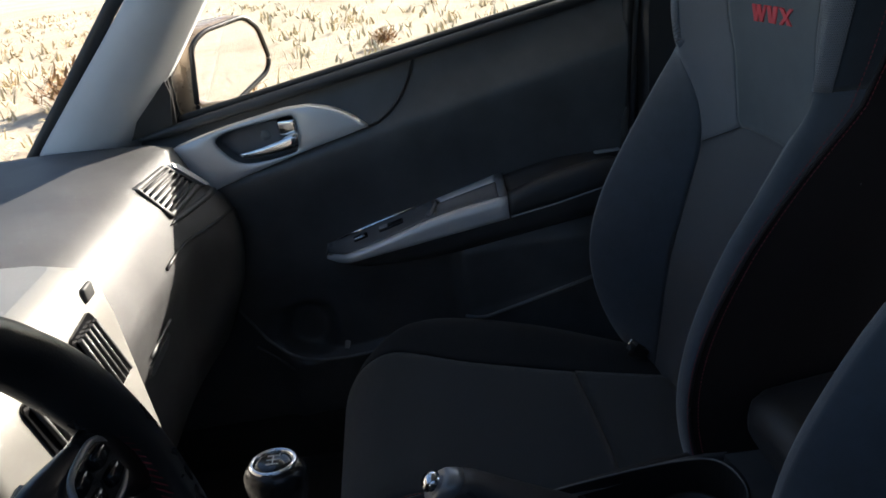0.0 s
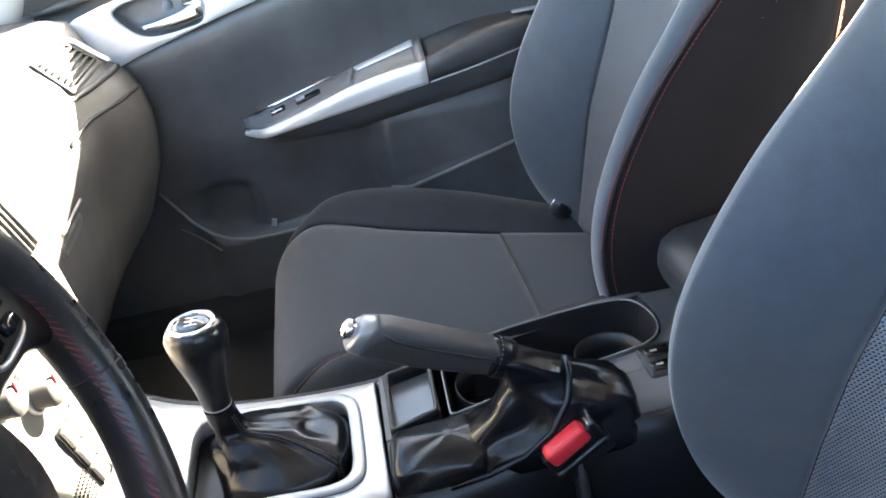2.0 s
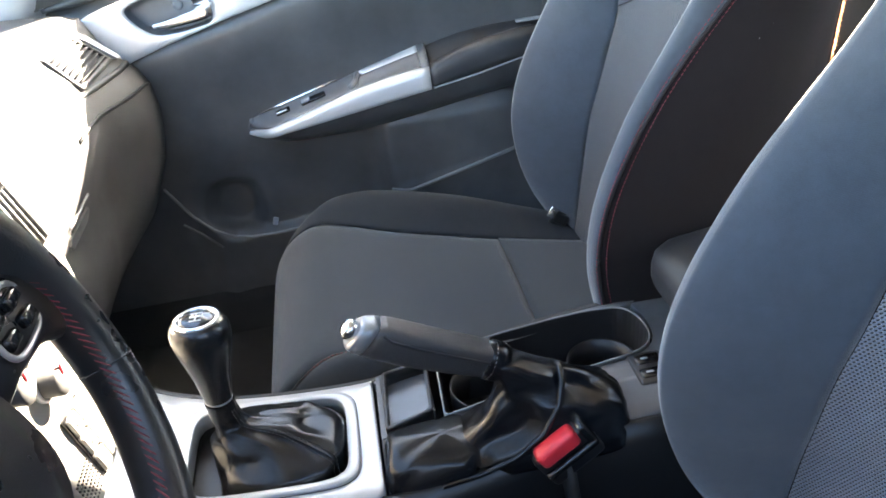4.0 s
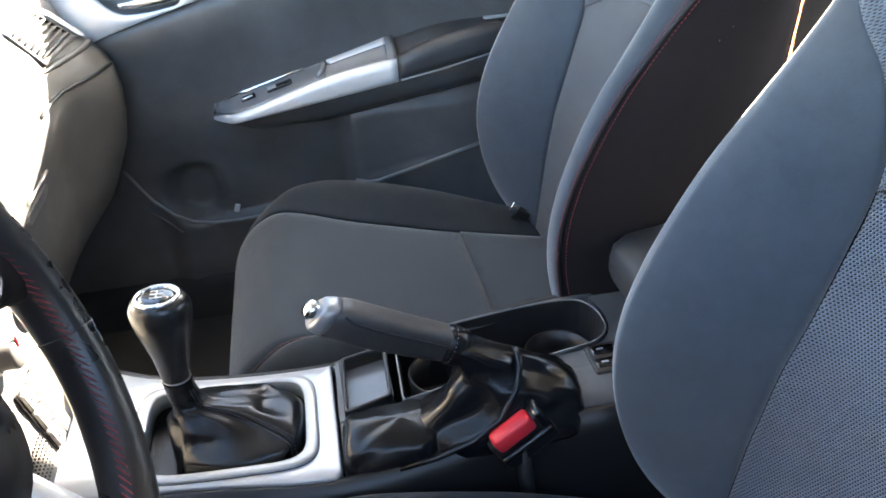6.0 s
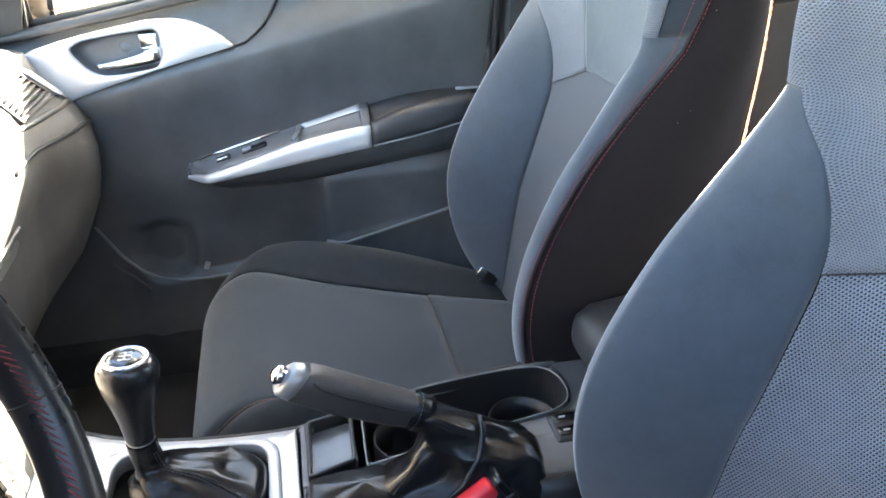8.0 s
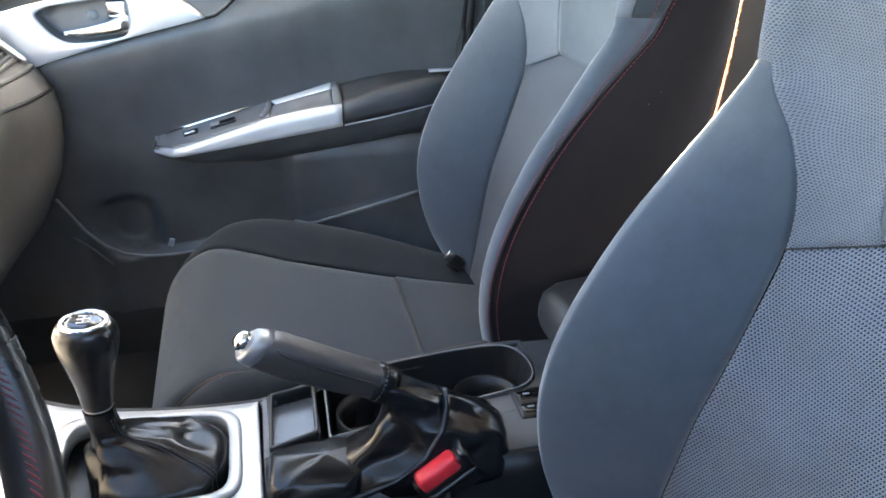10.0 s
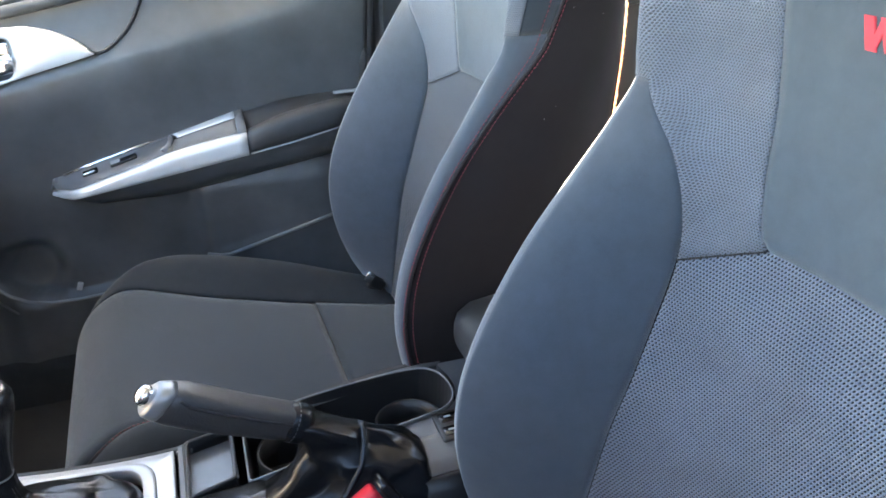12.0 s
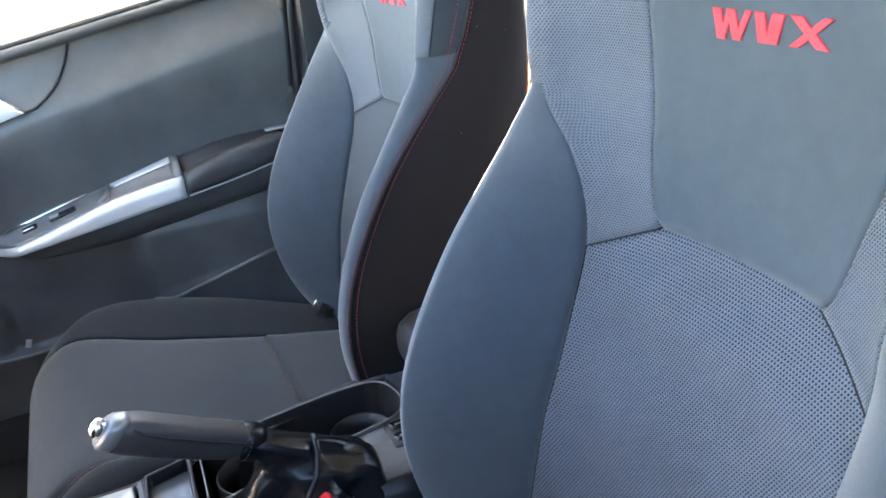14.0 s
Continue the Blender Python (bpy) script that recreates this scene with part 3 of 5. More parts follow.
for k, y in ((0.985, 0.6755), (0.955, 0.6800), (0.93, 0.692), (0.88, 0.6985), (0.70, 0.7000)):
    rows.append([cup.verts.new((-0.062 + (a + 0.062) * k, y, 0.640 + (b - 0.640) * k)) for a, b in R_EDGE])
for lo, hi in zip(rows, rows[1:]):
    for k in range(len(lo)):
        j = (k + 1) % len(lo)
        cup.faces.new([lo[k], lo[j], hi[j], hi[k]])
cup.faces.new(rows[-1])
for f in cup.faces:
    f.smooth = True
dpart("handle_cup", cup, "cup_grey", "grey recess behind the door handle")
lever = []
for x, y, z, hz, hy in [(-0.105, 0.685, 0.6205, 0.0022, 0.003), (-0.099, 0.682, 0.6200, 0.0048, 0.0045), (-0.085, 0.6785, 0.6205, 0.0066, 0.0055), (-0.06, 0.6755, 0.6235, 0.0086, 0.006), (-0.032, 0.6735, 0.6285, 0.0105, 0.0065),
                        (-0.012, 0.6725, 0.6335, 0.0122, 0.007), (-0.001, 0.673, 0.6360, 0.0125, 0.0075), (0.0025, 0.676, 0.6365, 0.0105, 0.006)]:
    lever.append([(x, y + hy * math.copysign(abs(math.cos(a)) ** 0.7, math.cos(a)), z + hz * math.copysign(abs(math.sin(a)) ** 0.7, math.sin(a))) for a in [k * math.tau / 20 for k in range(20)]])
dpart("door_handle", loft(lever), "handle_chrome", "chrome door handle lever")
dpart("lever_root", rbox((0.034, 0.016, 0.030), (-0.0145, 0.690, 0.655), 0.005, 3, (0, 0, -14)), "chrome", "chrome root of the door handle")
dpart("screw_cover", loft([[(-0.055 + r * math.cos(a), y, 0.645 + r * math.sin(a)) for a in [k * math.tau / 24 for k in range(24)]] for r, y in ((0.0085, 0.7005), (0.0085, 0.6985), (0.0075, 0.6978), (0.001, 0.6976))]), "cup_grey", "round grey screw cover")


# armrest with grab handle
def arm_low(x):
    return 0.408 + 0.135 * (x - 0.013)


def arm_top(x):
    return 0.437 + 0.212 * (x - 0.013) - 0.10 * max(0.0, x - 0.2)


def face_top(x):
    return arm_low(x) + (arm_top(x) - arm_low(x)) * (0.34 + 0.66 * step(-0.05, 0.31, x)) * (0.35 + 0.65 * step(0.0, 0.035, x))


def face_y(x):
    return 0.6975 - 0.0595 * math.sqrt(step(-0.06, 0.07, x) * step(0.0, 0.05, x))


def plate_z(x, y):
    near, far = face_top(x), 0.4335 + 0.266 * (x - 0.012)
    return near + (far - near) * max(0.0, min(1.0, (y - face_y(x) - 0.008) / max(0.004, 0.694 - face_y(x) - 0.008)))


rings = []
for x in [0.004, 0.012, 0.03, 0.08, 0.14, 0.20, 0.26, 0.32, 0.40, 0.47, 0.54]:
    k = step(0.004, 0.056, x)
    zl, zt = arm_low(x), face_top(x) - 0.004
    yo = 0.70 - 0.057 * k
    d = (0.034 + 0.026 * step(0.04, 0.24, x)) * k
    rings.append([(x, 0.705, zt), (x, yo + 0.004, zt), (x, yo + 0.001, zt - 0.004), (x, yo + 0.002, zl + 0.004), (x, yo + 0.005, zl - 0.15 * d), (x, yo + 0.014 * k, zl - 0.5 * d), (x, yo + 0.034 * k, zl - 0.85 * d), (x, 0.707, zl - d)])
dpart("armrest_body", loft(rings), "dark_plastic", "dark grey armrest body")
rings = []
for k in range(34):
    x = 0.006 + 0.330 * (k / 33) ** 1.5
    zl, h, yo = arm_low(x), face_top(x) - arm_low(x), face_y(x)
    rings.append([(x, yo + 0.008, zl - 0.002), (x, yo + 0.0015, zl), (x, yo, zl + 0.2 * h), (x, yo + 0.001, zl + h * 0.6), (x, yo + 0.003, zl + h * 0.88), (x, yo + 0.009, zl + h), (x, yo + 0.012, zl + h - 0.002), (x, yo + 0.012, zl + 0.0)])
dpart("grab_trim", loft(rings), "silver", "satin silver grab handle trim")
dpart("switch_plate", shell(lambda u, v: (lambda x: (lambda y: (x + 0.006 * math.sin(v * math.pi) * (u - 0.5), y, plate_z(x, y) + 0.0012))(face_y(x) + 0.009 + (0.6955 - face_y(x) - 0.009) * v))(0.008 + 0.202 * u), 40, 10, 0.008, 0.001, core=(0.1, 0.69, 0.30)), "switch_plate", "grey window switch plate")
dpart("switch_strip", tube([(x, 0.692, plate_z(x, 0.692) + 0.003) for x in (0.030, 0.08, 0.13, 0.176)], 0.0034, 8), "chrome", "thin bright strip on the switch plate")
sw = dpart("window_switch", rbox((0.026, 0.013, 0.006), (0.074, 0.674, plate_z(0.074, 0.674) + 0.002), 0.002, 3, (17, -14, 0)), "gloss_black", "black window switch")
part("switch_edge", rbox((0.020, 0.004, 0.003), (0.072, 0.6695, plate_z(0.072, 0.6695) + 0.006), 0.001, 2, (17, -14, 0)), "chrome", sw)
sw = dpart("lock_switch", rbox((0.046, 0.013, 0.006), (0.130, 0.672, plate_z(0.130, 0.672) + 0.002), 0.002, 3, (17, -14, 0)), "gloss_black", "black door lock switch")
part("switch_edge", rbox((0.016, 0.009, 0.003), (0.116, 0.672, plate_z(0.116, 0.672) + 0.005), 0.001, 2, (17, -14, 0)), "grey_mark", sw)
dpart("grab_inner", shell(lambda u, v: (lambda x: (x, 0.679 + 0.0165 * v, plate_z(x, 0.679) + (plate_z(x, 0.6955) - plate_z(x, 0.679)) * v + 0.001 + 0.005 * v * (1 - v)))(0.214 + 0.1085 * u + 0.010 * (1 - v) * (1 - u)), 16, 6, 0.006, 0.0006, core=(0.26, 0.70, 0.40)), "silver", "bright far wall of the grab handle")
dpart("grab_pocket", shell(lambda u, v: (lambda x: (lambda y: (x, y, plate_z(x, y) + 0.0006 - 0.004 * math.sin(math.pi * v)))(face_y(x) + 0.0095 + (0.6795 - face_y(x) - 0.0095) * v))(0.208 + 0.116 * u), 16, 8, 0.006, 0.0, core=(0.26, 0.69, 0.30)), "switch_plate", "grey bottom of the grab pocket")
dpart("grab_ridge", tube([(0.196, 0.654, plate_z(0.196, 0.654) + 0.001), (0.206, 0.664, plate_z(0.206, 0.664) + 0.002), (0.211, 0.676, plate_z(0.211, 0.676) + 0.002), (0.212, 0.69, plate_z(0.212, 0.69))], 0.005, 8), "switch_plate", "grey ridge of the switch plate")
dpart("grab_end", loft([[(x, y, z + 0.16 * (x - 0.3225)) for y, z in [(face_y(0.32) + 0.008, 0.462), (face_y(0.32) + 0.008, face_top(0.32)), (0.655, plate_z(0.322, 0.655) + 0.0016), (0.675, plate_z(0.322, 0.675) + 0.0022), (0.6965, plate_z(0.322, 0.6965) + 0.0016), (0.700, 0.46)]] for x in (0.3225, 0.330, 0.3375)]), "switch_plate", "grey end of the grab handle")
rings = []
for x in (-0.001, 0.002, 0.007, 0.014, 0.024, 0.036):
    k = math.sqrt(max(0.0, (x + 0.0015) / 0.0375))
    zl, zt = arm_low(x) + 0.012 * (1 - k), plate_z(max(x, 0.008), 0.69) - 0.005 * (1 - k) + 0.0018 - 0.0025 * k * k
    yo = 0.699 - (0.699 - face_y(x) - 0.004) * k
    rings.append([(x, 0.701, zl), (x, yo + 0.003, zl), (x, yo, zl + 0.004), (x, yo + 0.001, face_top(x) - 0.002), (x, (yo + 0.70) / 2, (face_top(x) + zt) / 2), (x, 0.697, zt), (x, 0.702, zt)])
dpart("grab_tip", loft(rings), "silver", "rounded silver tip of the grab handle")
rings = []
for x, k in [(0.3380, 0.90), (0.3405, 0.97), (0.350, 1.0), (0.40, 1.04), (0.45, 1.04), (0.50, 1.0), (0.525, 0.9), (0.540, 0.66), (0.546, 0.36)]:
    zb = 0.4545 + 0.165 * (x - 0.337)
    zt = curve([(0.338, 0.514), (0.41, 0.529), (0.473, 0.5335), (0.546, 0.532)], x)
    zf = zb + (0.042 + 0.010 * step(0.34, 0.42, x)) * k
    yo = 0.701 - 0.0625 * k
    rings.append([(x, 0.702, zb - 0.004), (x, yo + 0.008, zb - 0.003), (x, yo + 0.001, zb + 0.003), (x, yo - 0.001, zb + 0.012), (x, yo + 0.001, zf - 0.016), (x, yo + 0.005, zf - 0.007), (x, yo + 0.011, zf - 0.0020),
                  (x, yo + 0.017, zf - 0.0026), (x, yo + 0.022, zf - 0.0060), (x, yo + 0.025, zf - 0.0066), (x, yo + 0.029, zf - 0.0050), (x, 0.6885, zt - 0.006), (x, 0.6965, zt), (x, 0.7025, zt - 0.003)])
dpart("arm_pad", loft(rings), "pad", "black padded armrest top")
dpart("pad_edge", tube([(0.34, 0.640, 0.4535), (0.42, 0.6395, 0.466), (0.50, 0.641, 0.482), (0.53, 0.648, 0.491)], 0.0016, 6), "grey_mark")
dpart("rear_bracket", rbox((0.045, 0.012, 0.004), (0.524, 0.684, 0.533), 0.0015), "grey_mark", "light edge of the rear door trim")
# Pocket lips in a paler grey than the door card.
dpart("pocket_lip", tube([(x, 0.6645, z) for x, z in [(0.240, 0.263), (0.262, 0.256), (0.279, 0.255), (0.33, 0.267), (0.40, 0.284), (0.50, 0.309)]], 0.0034, 8), "worn_edge", "lighter grey lip of the door pocket")
dpart("lower_lip", tube([(x, 0.6725 + 0.012 * step(-0.10, -0.16, x), z) for x, z in LIP[2:-1]], 0.0028, 8), "worn_edge", "lighter grey lip of the front door pocket")
dpart("pocket_clip", rbox((0.010, 0.006, 0.016), (0.011, 0.694, 0.226), 0.002, 2, (0, 20, 0)), "grey_mark", "small light clip in the door pocket")
dpart("scuff", tube([(-0.15, 0.672, 0.262), (-0.12, 0.67, 0.235), (-0.092, 0.668, 0.204)], 0.0018, 6), "console")

# outside mirror on the door
mirror = thing("wing_mirror", (-0.15, 0.80, 0.68), "tan wing mirror outside the passenger window", "wing mirror")
HOUSE = rounded([(-0.205, 0.690), (-0.190, 0.800), (-0.165, 0.818), (-0.085, 0.826), (-0.062, 0.800), (-0.050, 0.735), (-0.062, 0.712), (-0.150, 0.672)], 0.012, 4)
mo = Matrix.Translation((0.15, -0.80, -0.68))


def mpart(name, bm, material, label=""):
    bmesh.ops.transform(bm, matrix=mo, verts=bm.verts)
    return part(name, bm, material, mirror, label)


cx, cz = -0.125, 0.755
tilt = lambda a, b, c: (cx + (a - cx) / 1.344 + c * 0.86, 0.86 + (a - cx) * 1.28 - c * 0.5, b)
rings = [[tilt(cx + (a - cx) * k, cz + (b - cz) * k, c) for a, b in HOUSE] for k, c in ((0.97, 0.012), (1.03, 0.006), (1.06, -0.02), (1.0, -0.08), (0.7, -0.12))]
mpart("housing", loft(rings), "body", "tan painted mirror housing")
mpart("mirror_glass", prism([(cx + (a - cx) * 0.9, cz + (b - cz) * 0.9) for a, b in HOUSE], lambda a, b, c: tilt(a, b, 0.0135 - c), 0.003, 0.0005), "mirror", "mirror glass")
mpart("rim", tube([tilt(cx + (a - cx) * 0.97, cz + (b - cz) * 0.97, 0.014) for a, b in HOUSE + HOUSE[:1]], 0.0045, 8), "black", "black edge of the mirror")
mpart("foot", loft([[(x + dx * k, y, z + dz) for dx, dz in ((-0.016, -0.075), (0.020, -0.060), (0.010, 0.030), (-0.018, 0.062))] for x, y, z, k in ((-0.186, 0.765, 0.735, 1.0), (-0.184, 0.80, 0.735, 1.1), (-0.176, 0.835, 0.735, 1.3))]), "body", "tan painted mirror foot")

# ---- dashboard ----
dash = thing("dashboard", (-0.45, 0.0, 0.30), "sunlit grey dashboard across the front of the cabin", "dashboard")
dm = Matrix.Translation((0.45, 0.0, -0.30))


def sub(owner, matrix):
    def put(name, bm, material, label="", parent=None):
        if isinstance(bm, bpy.types.Mesh):
            bm.transform(matrix)
        else:
            bmesh.ops.transform(bm, matrix=matrix, verts=bm.verts)
        return part(name, bm, material, parent or owner, label)
    return put


apart = sub(dash, dm)
PROFILE = [(-0.80, 0.665), (-0.60, 0.672), (-0.40, 0.672), (-0.27, 0.662), (-0.215, 0.645), (-0.19, 0.61), (-0.175, 0.575), (-0.165, 0.545), (-0.170, 0.515), (-0.180, 0.485), (-0.187, 0.46), (-0.192, 0.40), (-0.205, 0.32), (-0.26, 0.22), (-0.40, 0.16)]
ENDS = [(-0.80, 0.665), (-0.60, 0.672), (-0.40, 0.672), (-0.25, 0.665), (-0.205, 0.655), (-0.185, 0.61), (-0.165, 0.585), (-0.140, 0.56), (-0.128, 0.53), (-0.125, 0.495), (-0.130, 0.45), (-0.142, 0.40), (-0.18, 0.32), (-0.27, 0.22), (-0.42, 0.16)]


def dash_profile(y):
    k = step(0.46, 0.62, abs(y))
    return [Vector(a).lerp(Vector(b), k) for a, b in zip(PROFILE, ENDS)]


def dash_x(y, z):
    """The rear face of the dashboard at a height."""
    pts = dash_profile(y)[3:]
    for a, b in zip(pts, pts[1:]):
        if b.y <= z <= a.y:
            return a.x + (b.x - a.x) * (a.y - z) / max(1e-6, a.y - b.y)
    return pts[-1].x


rings = []
for y in [-0.69, -0.6, -0.45, -0.3, -0.1, 0.1, 0.3, 0.40, 0.44, 0.46, 0.48, 0.50, 0.52, 0.54, 0.56, 0.58, 0.60, 0.62, 0.65, 0.668]:
    pts = dash_profile(y)
    fine = []
    for a, b in zip(pts, pts[1:]):
        fine += [a, a.lerp(b, 0.5)]
    fine.append(pts[-1])
    fine += [Vector((-0.80, 0.16))]
    rings.append([(p.x, y, p.y) for p in fine])
apart("dash_body", loft(rings), "dash", "grey grained dashboard body")
apart("glove_seam", tube([(dash_x(y, z) + 0.0012, y, z) for y, z in [(0.37, 0.5575), (0.40, 0.5575), (0.42, 0.557), (0.48, 0.554), (0.51, 0.551), (0.54, 0.548), (0.565, 0.5465), (0.59, 0.545), (0.62, 0.543), (0.65, 0.539), (0.664, 0.536)]], 0.0028, 6), "black", "dark joint over the glovebox")

# side air vent beside the door
vent_at = lambda out: (lambda a, b, c: (dash_x(a, min(b, 0.6545)) + out - c, a, b))
V_IN = [(0.476, 0.6430), (0.580, 0.6435), (0.626, 0.598), (0.492, 0.598)]
V_OUT = [(0.470, 0.6470), (0.585, 0.6480), (0.636, 0.591), (0.485, 0.592)]
vent = apart("side_vent", ring_plate(rounded(V_OUT, 0.006, 4), rounded(V_IN, 0.004, 4), vent_at(0.006), 0.012), "dash", "grey frame of the side air vent")
apart("vent_trim", prism(rounded([(0.592, 0.6440), (0.611, 0.6450), (0.664, 0.585), (0.641, 0.590)], [0.006, 0.012, 0.010, 0.006]), vent_at(0.010), 0.02, 0.003), "silver", "curved silver edge of the vent", vent)
for k in range(6):
    t = (k + 0.5) / 6
    a, b = Vector(V_IN[0]).lerp(Vector(V_IN[3]), t), Vector(V_IN[1]).lerp(Vector(V_IN[2]), t)
    place = vent_at(0.0045)
    apart("vent_slat", tube([place(p.x, p.y, 0.0) for p in (a, a.lerp(b, 0.5), b)], 0.0036, 8, 0.45), "dash")
# No depth behind the slats: a black sheet on the dash gives their shade.
apart("vent_shade", prism(V_IN, vent_at(0.0012), 0.004, 0.0), "black", "dark inside of the side vent")
latch_at = lambda a, b, c: (dash_x(a, b) + 0.004 - c, a, b)
apart("glovebox_latch", prism(rounded([(0.250, 0.460), (0.342, 0.460), (0.348, 0.478), (0.244, 0.478)], 0.008, 4), latch_at, 0.016, 0.003), "console", "grey glovebox latch")
apart("latch_edge", tube([(dash_x(y, 0.492) + 0.002, y, 0.492 - 0.1 * (y - 0.30) ** 2) for y in (0.25, 0.27, 0.30, 0.33, 0.35)], 0.0022, 6), "worn_edge", "light edge above the glovebox latch")
apart("vent_ledge", tube([(dash_x(y, z) + 0.001, y, z) for y, z in [(0.47, 0.586), (0.49, 0.585), (0.52, 0.583), (0.57, 0.580), (0.62, 0.577), (0.66, 0.575)]], [0.001, 0.003, 0.005, 0.005, 0.005, 0.005], 8), "dash", "ridge under the side vent")

# centre stack
rings = []
for z, w0, w1, x in [(0.672, -0.10, 0.135, -0.20), (0.655, -0.125, 0.155, -0.168), (0.60, -0.135, 0.16, -0.160), (0.50, -0.130, 0.145, -0.146), (0.42, -0.118, 0.122, -0.130), (0.35, -0.105, 0.100, -0.112), (0.30, -0.10, 0.09, -0.10)]:
    rings.append([(-0.45, w0 - 0.03, z), (x - 0.02, w0 - 0.008, z), (x - 0.004, w0, z), (x, w0 + 0.012, z), (x, (w0 + w1) / 2, z), (x, w1 - 0.012, z), (x - 0.004, w1, z), (x - 0.02, w1 + 0.008, z), (-0.45, w1 + 0.05, z)])
apart("stack_panel", loft(rings), "stack", "silver-grey centre stack panel")
fx = lambda z: -0.146 - 0.14 * (z - 0.50) if z > 0.5 else -0.146 + 0.22 * (0.5 - z)
for y0 in (0.082, -0.03):
    hole = rounded([(y0 - 0.040, 0.628), (y0 + 0.018, 0.632), (y0 + 0.046, 0.548), (y0 - 0.022, 0.545)], 0.006)
    apart("centre_vent", prism(hole, lambda a, b, c: (fx(b) + 0.003 - c, a, b), 0.004, 0.001), "gloss_black", "dark opening of the centre vent")
    for k in range(5):
        t = (k + 0.5) / 5
        a, b = Vector((y0 - 0.034 + 0.052 * t, 0.623)), Vector((y0 - 0.016 + 0.056 * t, 0.552))
        bar = tube([(fx(p.y) + 0.006, p.x, p.y) for p in (a, a.lerp(b, 0.5), b)], 0.0028, 6)
        apart("vent_slat", bar, "dash", "", None)
apart("hazard_button", rbox((0.006, 0.024, 0.016), (-0.1655, 0.118, 0.645), 0.002), "dash", "small grey button on the dashboard")
for y0, z0 in ((-0.040, 0.482), (-0.090, 0.516), (0.060, 0.482)):
    rings = [[(fx(z0) + dx, y0 + r * math.cos(a), z0 + r * math.sin(a) - dx * 0.2) for a in [i * math.tau / 24 for i in range(24)]] for r, dx in ((0.022, -0.002), (0.0215, 0.004), (0.018, 0.006), (0.0165, 0.022), (0.0145, 0.025), (0.004, 0.026))]
    kn = apart("climate_knob", loft(rings), "dash", "round grey climate knob")
    apart("knob_ring", loft([[(fx(z0) + dx, y0 + r * math.cos(a), z0 + r * math.sin(a) - dx * 0.2) for r, dx in ((0.0225, 0.003), (0.0225, 0.007), (0.0190, 0.008), (0.0185, 0.004))] for a in [i * math.tau / 28 for i in range(29)]], True, False), "silver", "bright ring round the knob", kn)
    apart("knob_mark", rbox((0.002, 0.003, 0.012), (fx(z0) + 0.026, y0, z0 + 0.008), 0.0005, 1), "red_button", "", kn)
tilt_y = Euler((0, -math.atan(0.22), 0)).to_matrix().to_4x4()


def on_stack(size, y, z, out, bevel):
    bm = rbox(size, (0, 0, 0), bevel)
    bmesh.ops.transform(bm, matrix=Matrix.Translation((fx(z) + out, y, z)) @ tilt_y, verts=bm.verts)
    return bm


# Black backing puts the shadow between the buttons into colour.
panel = apart("button_panel", on_stack((0.004, 0.044, 0.076), -0.033, 0.400, 0.001, 0.001), "gloss_black", "black panel behind the buttons")
for r in range(3):
    for c in range(2):
        apart("panel_button", on_stack((0.008, 0.0190, 0.0210), -0.0435 + c * 0.021, 0.4245 - r * 0.0245, 0.003, 0.002), "stack", "silver-grey panel button", panel)
    apart("button_mark", on_stack((0.001, 0.008, 0.002), -0.0435, 0.4245 - r * 0.0245, 0.0073, 0.0), "black", "", panel)
verts, faces = [], []
for r in range(7):
    for c in range(9):
        y0, z0 = -0.098 + c * 0.0048, 0.392 - r * 0.0048
        k0 = len(verts)
        verts += [(fx(z0) + 0.0012, y0 + 0.0013 * math.cos(a), z0 + 0.0013 * math.sin(a)) for a in [i * math.tau / 6 for i in range(6)]]
        verts += [(fx(z0) - 0.002, y0 + 0.0013 * math.cos(a), z0 + 0.0013 * math.sin(a)) for a in [i * math.tau / 6 for i in range(6)]]
        faces.append([k0 + i for i in range(6)])
        faces += [[k0 + i, k0 + (i + 1) % 6, k0 + 6 + (i + 1) % 6, k0 + 6 + i] for i in range(6)]
tagged(apart("grille_holes", mesh_from("holes", verts, faces, False), "black", "grid of small dark grille holes"), kind="stuff")
# instrument hood and column cover behind the wheel
apart("instrument_hood", loft([[(x, -0.355 + 0.17 * math.cos(a) * k, 0.655 + 0.085 * max(0.0, math.sin(a)) * k - 0.02 * (math.sin(a) < 0)) for a in [i * math.tau / 28 for i in range(28)]] for x, k in ((-0.42, 0.8), (-0.30, 1.0), (-0.20, 1.0), (-0.195, 0.93), (-0.27, 0.9))]), "dash", "grey hood over the instruments")
apart("column_cover", loft([[(x, -0.353 + 0.055 * k * math.copysign(abs(math.cos(a)) ** 0.7, math.cos(a)), z + 0.05 * k * math.copysign(abs(math.sin(a)) ** 0.7, math.sin(a))) for a in [i * math.tau / 20 for i in range(20)]] for x, z, k in ((-0.30, 0.54, 1.1), (-0.18, 0.585, 1.1), (-0.09, 0.615, 1.0))]), "dash", "grey steering column cover")
apart("wiper_stalk", tube([(-0.115, -0.30, 0.615), (-0.11, -0.24, 0.625), (-0.105, -0.19, 0.632)], [0.007, 0.007, 0.010], 10), "black", "black wiper stalk")

# ---- steering wheel ----
WC, WT, WR = Vector((-0.036, -0.353, 0.638)), 0.335, 0.183
wheel = thing("steering_wheel", tuple(WC), "black leather steering wheel with red stitching", "steering wheel")
wu, wy, wn_ = Vector((-math.sin(WT), 0, math.cos(WT))), Vector((0, 1, 0)), Vector((math.cos(WT), 0, math.sin(WT)))


def on_wheel(a, r=WR, d=0.0):
    return wu * math.cos(a) * r + wy * math.sin(a) * r + wn_ * d


